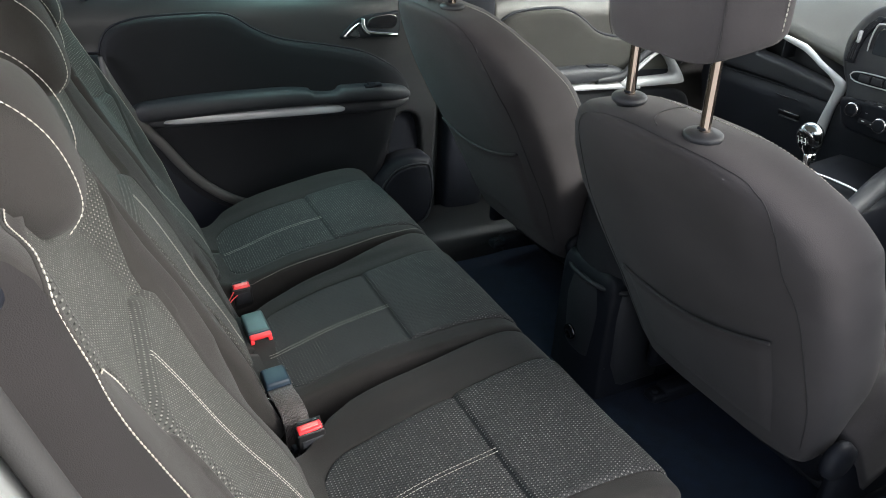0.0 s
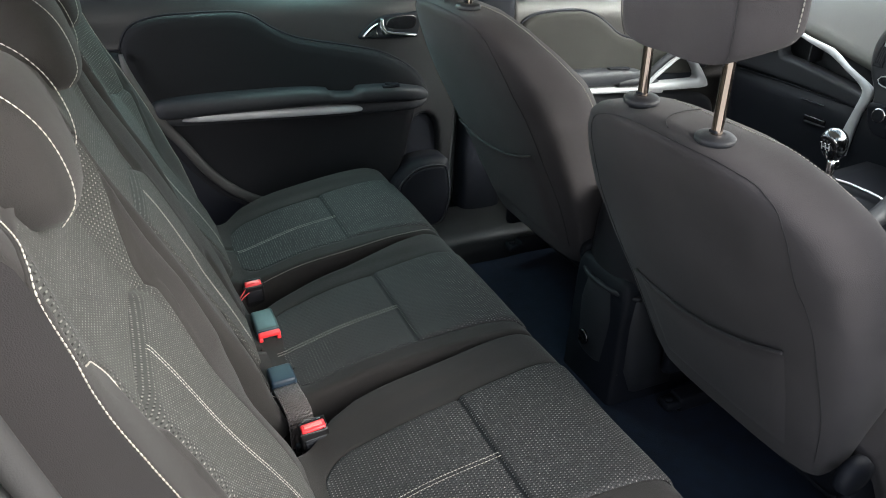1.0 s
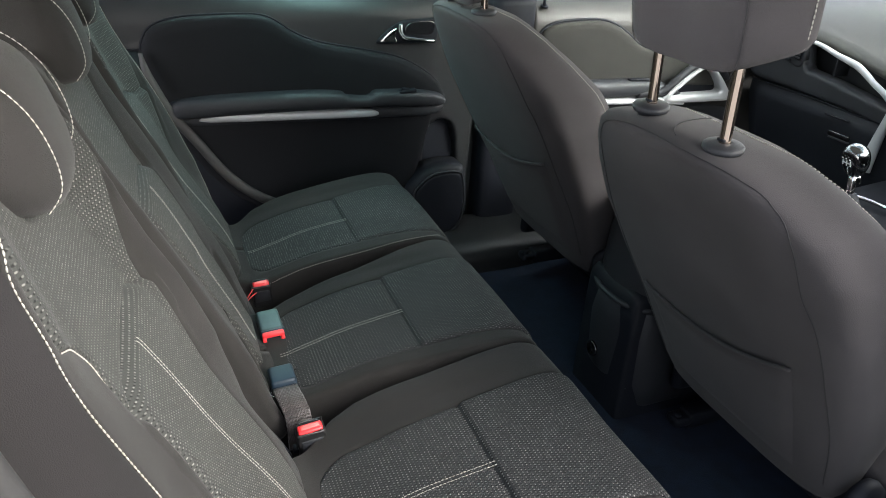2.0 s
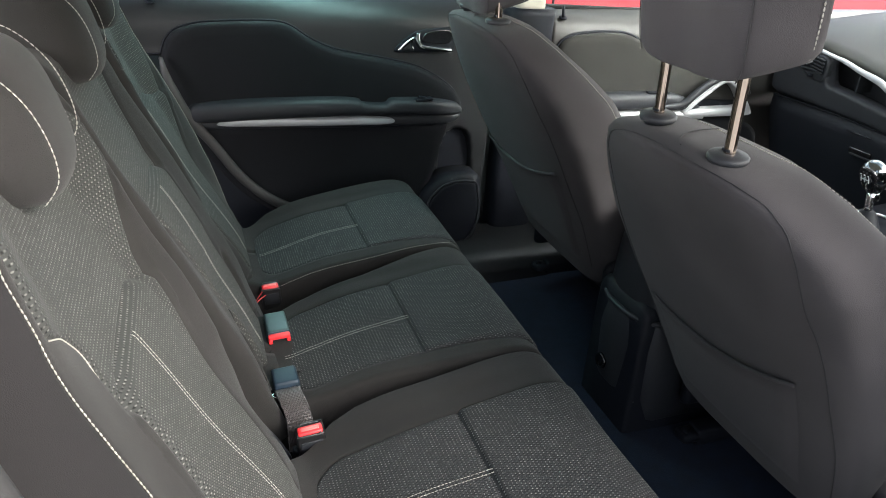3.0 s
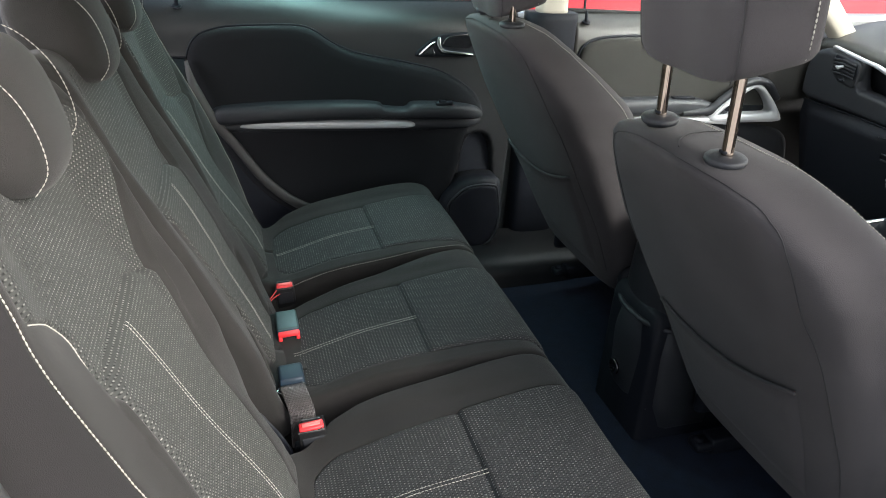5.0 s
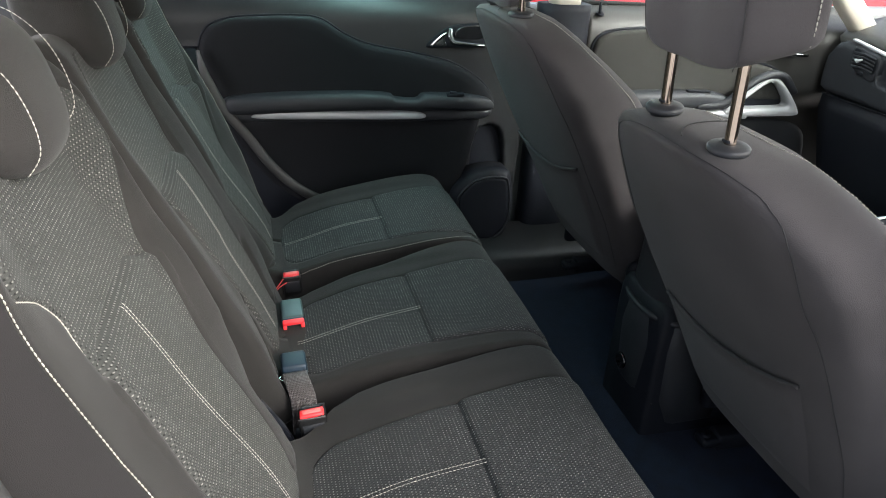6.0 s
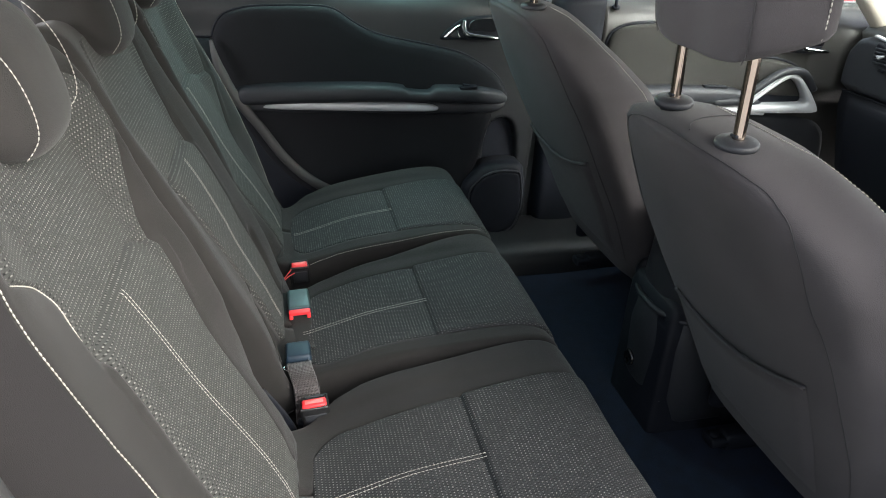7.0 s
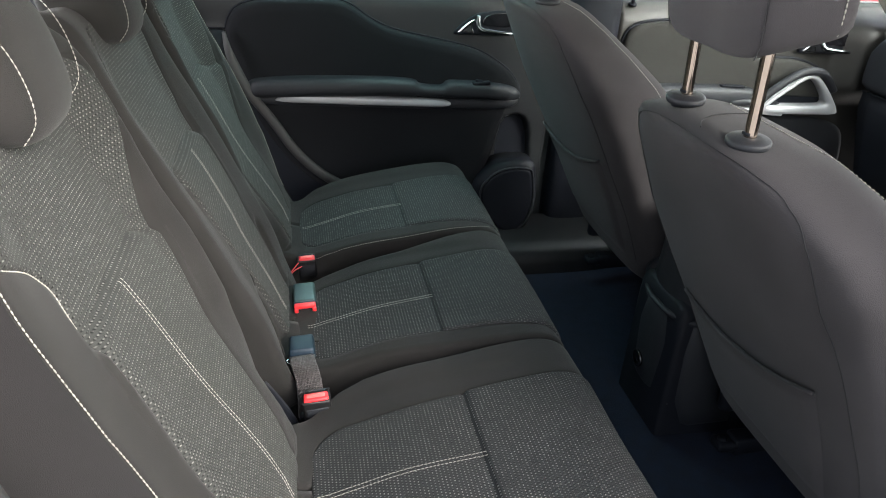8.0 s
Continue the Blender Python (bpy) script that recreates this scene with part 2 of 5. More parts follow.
def tube(name, points, r, seg=8, flat=1.0, closed=False):
    """A round (or flattened) bar along the points."""
    p = np.asarray(points, float)
    n = len(p)
    rows = []
    run = p[-1] - p[0]
    up = np.array((1.0, 0.05, 0.03) if not closed and abs(run[2]) > 0.85 * np.linalg.norm(run) else (0.03, 0.05, 1.0))
    for i in range(n):
        t = p[(i + 1) % n] - p[i - 1] if closed else p[min(i + 1, n - 1)] - p[max(i - 1, 0)]
        t = t / (np.linalg.norm(t) + 1e-12)
        s = np.cross(t, up)
        s /= np.linalg.norm(s) + 1e-12
        u = np.cross(s, t)
        q = r[i] if hasattr(r, "__len__") else r
        rows.append([p[i] + q * (math.cos(a) * s + flat * math.sin(a) * u) for a in np.linspace(0, 2 * math.pi, seg, endpoint=False)])
    if closed:
        rows.append(rows[0])
    return grid(name, rows, wrap=True, caps=not closed)


def stitches(name, points, pitch=0.0055, length=0.0042, r=0.0007):
    """A row of thread stitches along the points."""
    p = np.asarray(points, float)
    s = np.concatenate([[0], np.cumsum(np.linalg.norm(np.diff(p, axis=0), axis=1))])
    verts, faces = [], []
    for k in range(int(s[-1] / pitch)):
        a, b = k * pitch, k * pitch + length
        e = [np.array([np.interp(q, s, p[:, i]) for i in range(3)]) for q in (a, (a + b) / 2, b)]
        t = e[2] - e[0]
        t /= np.linalg.norm(t) + 1e-12
        side = np.cross(t, (0.1, 0.2, 1.0))
        side /= np.linalg.norm(side) + 1e-12
        up = np.cross(side, t)
        base = len(verts)
        for c, q in zip(e, (0.45, 1.0, 0.45)):
            for ang in range(5):
                w = ang * 2 * math.pi / 5
                verts.append(c + r * q * (math.cos(w) * side + math.sin(w) * up))
        for i in range(2):
            for j in range(5):
                k2 = (j + 1) % 5
                faces.append((base + i * 5 + j, base + i * 5 + k2, base + i * 5 + 5 + k2, base + i * 5 + 5 + j))
        faces.append(tuple(base + j for j in range(5))[::-1])
        faces.append(tuple(base + 10 + j for j in range(5)))
    return mesh_of(name, verts, faces)


def inset2(loop, d):
    """The closed 2D loop moved inwards by d."""
    p = np.asarray(loop, float)
    area = 0.5 * np.sum(p[:, 0] * np.roll(p[:, 1], -1) - np.roll(p[:, 0], -1) * p[:, 1])
    t = np.roll(p, -1, axis=0) - np.roll(p, 1, axis=0)
    t /= np.linalg.norm(t, axis=1)[:, None] + 1e-12
    nrm = np.stack([-t[:, 1], t[:, 0]], axis=1) * (1 if area > 0 else -1)
    return p + nrm * d


def plate(name, loop, put, depth, edge=0.004, crown=0.0):
    """A slab with rounded rim: loop is a closed 2D outline, put(u, v, h) gives the place at height h."""
    levels = [(0.0, 0.0), (0.0, depth - edge), (edge * 0.3, depth - edge * 0.3), (edge, depth), (edge * 2.5, depth + crown * 0.5)]
    rows = []
    for d, h in levels:
        ring = inset2(loop, d)
        for _ in range(int(d > 0) * 4):
            ring = 0.5 * ring + 0.25 * (np.roll(ring, 1, axis=0) + np.roll(ring, -1, axis=0))
        rows.append([put(u, v, h) for u, v in ring])
    me = grid(name, rows, wrap=True, caps=True)
    for k in (1, 2):
        me.polygons[len(me.polygons) - k].use_smooth = False
    return me


def rbox(sx, sy, sz, r=0.004, seg=2, taper=1.0):
    """A box with rounded edges, its base on z = 0; taper narrows the top."""
    bm = bmesh.new()
    bmesh.ops.create_cube(bm, size=1.0)
    for v in bm.verts:
        k = taper if v.co.z > 0 else 1.0
        v.co = Vector((v.co.x * sx * k, v.co.y * sy * k, (v.co.z + 0.5) * sz))
    bmesh.ops.bevel(bm, geom=list(bm.edges), offset=r, segments=seg, profile=0.5, affect="EDGES")
    return bm


def turned(bm, m):
    bmesh.ops.transform(bm, matrix=m, verts=bm.verts)
    return bm


def disc_lathe(name, profile, seg=32):
    """A turned shape round the z axis from (radius, height) points."""
    rows = [[(r * math.cos(a), r * math.sin(a), h) for a in np.linspace(0, 2 * math.pi, seg, endpoint=False)] for r, h in profile]
    return grid(name, rows, wrap=True, caps=True)


def blob(name, a, b, c, e1=0.5, e2=0.5, nu=40, nv=24, shape=None):
    """A rounded block (superellipsoid); shape moves its points."""
    def f(v, e):
        return math.copysign(abs(v) ** e, v)
    rows = []
    for i in range(nv + 1):
        t = -math.pi / 2 + math.pi * i / nv
        row = []
        for j in range(nu):
            p = 2 * math.pi * j / nu
            q = (a * f(math.cos(t), e1) * f(math.cos(p), e2), b * f(math.cos(t), e1) * f(math.sin(p), e2), c * f(math.sin(t), e1))
            row.append(shape(*q) if shape else q)
        rows.append(row)
    return grid(name, rows, wrap=True, caps=True)


def moved(me, m):
    me.transform(m)
    return me


def sm(a, b, x):
    t = min(1.0, max(0.0, (x - a) / (b - a)))
    return t * t * (3 - 2 * t)


# ---- the shell of the car ----
def slab(name, x0, x1, y0, y1, z0, z1, mat, label="", r=0.01, category="car body"):
    bm = turned(rbox(x1 - x0, y1 - y0, z1 - z0, r), pose((x0 + x1) / 2, (y0 + y1) / 2, z0))
    return tagged(part(name, bm, mat), label, category, kind="structure")


def profile_sheet(name, pts, y0, y1, mat, thick=0.02, n=40, ny=12, category="car body", label="", bow=0.0):
    """A sheet drawn across the car from a side profile of (x, z) points, with thickness."""
    p = spline(pts, n)
    t = np.gradient(p, axis=0)
    t /= np.linalg.norm(t, axis=1)[:, None]
    nrm = np.stack([-t[:, 1], t[:, 0]], axis=1)
    loop = np.concatenate([p, (p - nrm * thick)[::-1]])
    ys = np.linspace(y0, y1, ny)
    rows = [[(x, y, z - bow * ((y - CY) / 0.8) ** 2) for x, z in loop] for y in ys]
    return tagged(sharp(part(name, grid(name, rows, wrap=True, caps=True), mat)), label, category, kind="structure")


# ground outside, one sheet to the horizon; unseen, made pale to bounce light inside
gm = mesh_of("ground", [(-400, -400, -0.42), (400, -400, -0.42), (400, 400, -0.42), (-400, 400, -0.42)], [(0, 1, 2, 3)])
tagged(part("ground", gm, ASPHALT), "unseen ground, made pale to bounce light into the car", "ground", kind="structure")

# carpeted floor with footwells
profile_sheet("floor", [(-0.9, 0.16), (-0.2, 0.16), (0.02, 0.14), (0.3, 0.05), (0.5, 0.03), (0.9, 0.03), (1.1, 0.05), (1.3, 0.03), (2.0, 0.03), (2.25, 0.2), (2.35, 0.45)], -0.68, 0.72, CARPET, 0.03, 80, 10,
              category="floor", label="black carpeted car floor with footwells")
# roof lining
profile_sheet("ceiling", [(-1.2, 1.17), (-0.6, 1.25), (0.2, 1.28), (0.9, 1.26), (1.35, 1.2)], -0.66, 0.70, HEADLINER, 0.05, 40, 12, category="ceiling",
              label="light grey fabric roof lining", bow=0.06)
# right side: sill under the open rear door, pillars, driver's door
slab("wall_sill", -0.25, 2.1, -0.84, -0.70, -0.16, 0.06, BODY, "painted door sill with dark tread", r=0.02)
slab("wall_right_front", 1.0, 2.0, -0.92, -0.80, -0.1, 0.78, PLASTIC, "dark inner face of the closed driver's door", r=0.03)
slab("pillar_right", 0.82, 0.98, -0.80, -0.70, 0.0, 1.22, PLASTIC, "dark plastic centre pillar trim", r=0.03)
# left side: lower shell behind the door trims
slab("wall_left", -0.3, 2.7, 0.93, 1.0, -0.16, 0.785, BODY, "painted outer skin of the doors", r=0.02)
# tailgate and boot
slab("wall_rear", -1.55, -1.45, -0.75, 0.79, -0.1, 0.80, PLASTIC, "dark tailgate trim", r=0.03)
slab("wall_boot_left", -1.5, -0.3, 0.72, 0.84, 0.0, 0.84, PLASTIC, "dark boot side trim", r=0.03)
slab("wall_boot_right", -1.5, -0.42, -0.80, -0.68, 0.0, 0.86, PLASTIC, "dark boot side trim", r=0.03)
slab("pillar_rear_left", -0.95, -0.62, 0.70, 0.80, 0.82, 1.2, BEIGE, "pale rear pillar trim", r=0.03)
# bulkhead ahead of the footwells
slab("wall_front", 2.3, 2.4, -0.76, 0.8, 0.0, 0.72, PLASTIC, "dark bulkhead under the dashboard", r=0.02)


def leaning_bar(name, a, b, wx, wy, mat, label, category="pillar"):
    """A rounded bar of oblong section from a to b."""
    rows = []
    for t in np.linspace(0, 1, 40):
        p = np.array(a) * (1 - t) + np.array(b) * t
        rows.append([(p[0] + wx * math.copysign(abs(math.cos(w)) ** 0.6, math.cos(w)), p[1] + wy * math.copysign(abs(math.sin(w)) ** 0.6, math.sin(w)), p[2])
                     for w in np.linspace(0, 2 * math.pi, 20, endpoint=False)])
    return tagged(part(name, grid(name, rows, wrap=True, caps=True), mat), label, category, kind="structure")


# left centre pillar: dark foot, pale upper trim; windscreen pillars
leaning_bar("pillar_centre_low", (0.90, 0.86, 0.02), (0.90, 0.85, 0.80), 0.075, 0.05, BLACK, "black plastic lower trim of the centre pillar")
leaning_bar("pillar_centre_top", (0.90, 0.85, 0.80), (0.82, 0.72, 1.24), 0.045, 0.03, BEIGE, "pale beige upper trim of the centre pillar")
leaning_bar("pillar_screen_left", (1.99, 0.80, 0.66), (1.28, 0.66, 1.22), 0.05, 0.03, BEIGE, "pale beige windscreen pillar trim")
leaning_bar("pillar_screen_right", (2.05, -0.74, 0.76), (1.35, -0.62, 1.22), 0.06, 0.03, BEIGE, "pale beige windscreen pillar trim")


def pane(name, corners, label):
    """A window pane 4 mm thick between four corners."""
    c = [Vector(q) for q in corners]
    nrm = (c[1] - c[0]).cross(c[3] - c[0]).normalized() * 0.004
    v = c + [q + nrm for q in c]
    f = [(3, 2, 1, 0), (4, 5, 6, 7), (0, 1, 5, 4), (1, 2, 6, 5), (2, 3, 7, 6), (3, 0, 4, 7)]
    ob = part(name, mesh_of(name, v, f), GLASS)
    ob.data.polygons.foreach_set("use_smooth", [False] * 6)
    ob.visible_shadow = False
    return tagged(ob, label, "window", kind="structure")


pane("window_1", [(-0.32, 0.915, 0.81), (0.84, 0.915, 0.79), (0.78, 0.75, 1.22), (-0.3, 0.75, 1.22)], "clear side window glass of the rear door")
pane("window_2", [(0.96, 0.925, 0.77), (2.0, 0.92, 0.74), (1.4, 0.75, 1.2), (0.9, 0.75, 1.22)], "clear side window glass of the front door")
pane("window_3", [(2.42, -0.74, 0.8), (2.42, 0.78, 0.8), (1.36, 0.66, 1.22), (1.36, -0.62, 1.22)], "clear raked windscreen")
pane("window_4", [(-1.5, -0.7, 0.8), (-1.5, 0.74, 0.8), (-1.2, 0.66, 1.17), (-1.2, -0.62, 1.17)], "clear tailgate window glass")
pane("window_5", [(-0.42, -0.74, 0.86), (-1.45, -0.74, 0.84), (-1.2, -0.64, 1.16), (-0.45, -0.66, 1.2)], "clear rear quarter window glass")
leaning_bar("pillar_rear_right", (-0.40, -0.72, 0.84), (-0.42, -0.64, 1.24), 0.05, 0.03, BEIGE, "pale rear pillar trim")
# painted roof over the lining
profile_sheet("roof_skin", [(-1.45, 1.16), (-1.2, 1.21), (-0.6, 1.285), (0.2, 1.315), (0.9, 1.295), (1.4, 1.225)], -0.68, 0.72, BODY, 0.02, 40, 12, label="silver painted roof of the car", bow=0.06)

# the open rear door, swung out from the centre pillar beside the camera
rr = slab("door_open", 0.0, 0.98, -0.06, 0.06, -0.1, 0.78, LIT_TRIM, "open rear door with dark trim", r=0.03, category="car door")
rr.matrix_world = pose(0.90, -0.84, 0, 0, 0, -72)

leaning_bar("window_bar", (-0.06, 0.925, 0.78), (-0.05, 0.76, 1.22), 0.012, 0.012, BLACK, "black divider bar of the rear side window")

# the open doorway's edge beside the rear seats: painted flange, rubber seal, striker
EDGE = [(-0.235, 0.90), (-0.216, 0.823), (-0.202, 0.766), (-0.185, 0.70), (-0.16, 0.60), (-0.12, 0.45), (-0.09, 0.30), (-0.06, 0.1)]
tagged(part("door_seal", tube("door_seal", [(x, -0.70, z) for x, z in spline(EDGE, 60)], 0.011, 12), RUBBER), "black rubber door seal along the door opening", "door seal", kind="structure")
flange = [[(x - 0.006 - d, -0.705 - e, z) for d, e in ((0.0, 0.0), (0.004, 0.016), (0.02, 0.024), (0.09, 0.03), (0.26, 0.05), (0.28, 0.07), (0.1, 0.075), (0.0, 0.03))] for x, z in spline(EDGE, 40)]
tagged(part("door_frame", grid("door_frame", flange, wrap=True, caps=True), BODY), "silver grey painted edge of the door opening", "door frame", kind="structure")
striker = thing("door_striker", "small steel door striker on the painted door frame", "door striker")
part("loop", tube("loop", spline([(-0.165, -0.735, 0.64), (-0.15, -0.755, 0.645), (-0.15, -0.755, 0.675), (-0.17, -0.735, 0.68)], 24), 0.0045, 10), CHROME, striker)
part("plate", turned(rbox(0.03, 0.006, 0.06, 0.002), pose(-0.185, -0.733, 0.63)), CHROME, striker)


# ---- padded seat surfaces ----
class Pad:
    """A padded surface swept along a side profile of (x, z) points; s in metres along it, y across, off outwards."""

    def __init__(self, pts, sign, hw, r, relief, n=90, r_low=None):
        self.p = spline(pts, n)
        d = np.linalg.norm(np.diff(self.p, axis=0), axis=1)
        self.s = np.concatenate([[0], np.cumsum(d)])
        t = np.gradient(self.p, axis=0)
        t /= np.linalg.norm(t, axis=1)[:, None]
        self.n = np.stack([t[:, 1], -t[:, 0]], axis=1) * sign
        self.hw, self.r, self.relief, self.length = hw, r, relief, self.s[-1]
        self.r_low = r_low or r

    def at_z(self, z):
        top = int(np.argmax(self.p[:, 1]))
        return float(np.interp(z, self.p[:top, 1], self.s[:top]))

    def at_x(self, x):
        return float(self.s[np.argmin(np.abs(self.p[:, 0] - x) + 10 * (self.s > 0.54))])

    def put(self, s, y, off=0.0):
        hw = self.hw(s, 1 if y > 0 else -1)
        r = self.r_low if y < 0 else self.r
        e = abs(y) - (hw - r)
        drop = r - math.sqrt(max(0.0, r * r - e * e)) if e > 0 else 0.0
        q = off - drop + self.relief(s, y)
        x, z = np.interp(s, self.s, self.p[:, 0]), np.interp(s, self.s, self.p[:, 1])
        nx, nz = np.interp(s, self.s, self.n[:, 0]), np.interp(s, self.s, self.n[:, 1])
        return (x + nx * q, y, z + nz * q)

    def body(self, name, depth, ns=64, thin=0.0, cut=None, sink=0.012, flare=None):
        """The padded block; cut gives a panel's two borders at s, between which the face lies sunk under the panel."""
        rows, full = [], depth
        for s in np.linspace(0, self.length, ns):
            hl, hh = self.hw(s, -1), self.hw(s, 1)
            depth = full * (1 - thin * sm(0.46, 0.62, s))
            a, b = cut(s) if cut else (-0.3 * hl, 0.3 * hh)
            under = sink if cut else 0.0
            a, b = max(a, -hl + 0.004), min(b, hh - 0.004)
            low = [-(math.sin(w) * self.r_low + hl - self.r_low) for w in np.linspace(math.pi / 2, 0, 8)]
            high = [(math.sin(w) * self.r + hh - self.r) for w in np.linspace(0, math.pi / 2, 8)]
            lows = sorted(low + [low[-1] + (a - low[-1]) * t for t in np.linspace(0, 1, 15)[1:]]) if a > low[-1] else [low[0] + (a - low[0]) * t for t in np.linspace(0, 1, 22)]
            highs = sorted([b + (high[0] - b) * t for t in np.linspace(0, 1, 15)[:-1]] + high) if b < high[0] else [b + (high[-1] - b) * t for t in np.linspace(0, 1, 22)]
            row = [self.put(s, y) for y in lows]
            row += [self.put(s, a + (b - a) * t, -under) for t in (0.02, 0.15, 0.3, 0.45, 0.55, 0.7, 0.85, 0.98)]
            row += [self.put(s, y) for y in highs]
            wide = flare(s) if flare else 0.0
            for k in (0.35, 0.7, 1.0):
                x, y, z = self.put(s, hh, -depth * k)
                row.append((x, y + wide * k, z))
            for k in (1.0, 0.7, 0.35):
                x, y, z = self.put(s, -hl, -depth * k)
                row.append((x, y - wide * k, z))
            rows.append(row)
        return grid(name, rows, wrap=True, caps=True)

    def panel(self, name, s0, s1, left, right, lift=0.002, rim=0.006, extra=None, ns=150, ny=56, tuck=0.003, soft=0.0):
        """A fabric panel sewn into the face: s0 and s1 give its ends at each y, its border is drawn in."""
        rows, uvs = [], []
        ts = np.linspace(0, 1, ny)
        ts = 0.5 - 0.5 * np.cos(math.pi * ts) * (0.55 + 0.45 * np.abs(np.cos(math.pi * ts)))
        for q in np.linspace(0, 1, ns):
            q = 0.5 - 0.5 * math.cos(math.pi * q) * (0.7 + 0.3 * abs(math.cos(math.pi * q)))
            row, uv = [], []
            for t in ts:
                y = 0.0
                for _ in range(3):
                    a, b = s0(y), s1(y)
                    s = a + (b - a) * q
                    y = left(s) + (right(s) - left(s)) * t
                dist = max(0.0, min(y - left(s), right(s) - y, s - a + soft, b - s + soft))
                row.append(self.put(s, y, -tuck + (lift + tuck) * math.sqrt(sm(0, rim, dist)) + (extra(s, y) if extra else 0)))
                uv.append((y, s))
            rows.append(row)
            uvs.append(uv)
        return grid(name, rows, uvs)

    def line(self, sy, off, n=60):
        return [self.put(s, y, off) for s, y in spline(sy, n)]


def round_end(s, s0, w, r):
    """Half-width of a panel that starts at s0 with corners of radius r."""
    d = max(0.0, s - s0)
    return w if d >= r else w - r + math.sqrt(max(0.0, r * r - (r - d) ** 2))


BACK = [(0.055, 0.27), (0.02, 0.335), (-0.003, 0.385), (-0.031, 0.44), (-0.06, 0.495), (-0.1, 0.584), (-0.139, 0.665), (-0.175, 0.74), (-0.192, 0.80), (-0.202, 0.84), (-0.215, 0.868), (-0.24, 0.878), (-0.27, 0.865), (-0.29, 0.82), (-0.295, 0.74)]
# how far the ridges of a backrest stand proud of its middle, by height
RIDGE_Z = [0.27, 0.312, 0.35, 0.40, 0.455, 0.516, 0.61, 0.67, 0.74, 0.78, 0.83, 0.87]
INNER = [-0.03, -0.03, -0.02, -0.004, 0.012, 0.026, 0.032, 0.031, 0.037, 0.034, 0.026, 0.014]
OUTER = [0.0, 0.0, -0.002, -0.003, -0.005, -0.004, -0.002, 0.004, 0.013, 0.016, 0.016, 0.018]
SWELL = [0.0, 0.012, 0.016, 0.013, 0.009, 0.006, 0.002, -0.001, 0.0, 0.0, 0.0, 0.0]
MIDDLE_SWELL = [0.0, 0.004, 0.007, 0.010, 0.013, 0.018, 0.013, 0.008, 0.005, 0.003, 0.002, 0.001]
MIDDLE_RIDGE = [0.0, 0.008, 0.014, 0.021, 0.026, 0.029, 0.03, 0.03, 0.028, 0.024, 0.016, 0.01]
FAR_OUTER = [0.0, 0.0, 0.004, 0.014, 0.026, 0.032, 0.035, 0.036, 0.035, 0.03, 0.024, 0.014]
CUSHION = [(-0.05, 0.312), (-0.005, 0.318), (0.035, 0.31), (0.07, 0.303), (0.12, 0.317), (0.2, 0.341), (0.3, 0.358), (0.4, 0.372), (0.455, 0.374), (0.492, 0.362), (0.515, 0.332), (0.522, 0.28), (0.514, 0.22), (0.5, 0.19)]
# borders of the knitted panels by height: (heights, low-y border, high-y border)
KNIT_Z = [0.33, 0.40, 0.47, 0.54, 0.60, 0.66, 0.69, 0.711, 0.737, 0.758, 0.77, 0.80, 0.83, 0.845, 0.856, 0.862]
KNIT_EDGE = {
    -1: ([0.142, 0.141, 0.139, 0.133, 0.128, 0.123, 0.119, 0.118, 0.136, 0.172, 0.187, 0.188, 0.187, 0.185, 0.17, 0.14],
         [0.063, 0.088, 0.113, 0.125, 0.134, 0.143, 0.152, 0.159, 0.169, 0.176, 0.18, 0.183, 0.178, 0.168, 0.15, 0.12]),
    0: ([0.055, 0.065, 0.08, 0.098, 0.11, 0.12, 0.128, 0.134, 0.14, 0.142, 0.143, 0.142, 0.136, 0.128, 0.115, 0.09],
        [0.105, 0.112, 0.117, 0.12, 0.121, 0.122, 0.127, 0.131, 0.136, 0.138, 0.139, 0.139, 0.134, 0.126, 0.114, 0.09]),
    1: ([0.10, 0.115, 0.125, 0.132, 0.137, 0.143, 0.152, 0.159, 0.169, 0.176, 0.18, 0.183, 0.178, 0.168, 0.15, 0.12],
        [0.06, 0.085, 0.11, 0.132, 0.15, 0.168, 0.176, 0.18, 0.184, 0.186, 0.187, 0.187, 0.184, 0.178, 0.16, 0.13]),
}


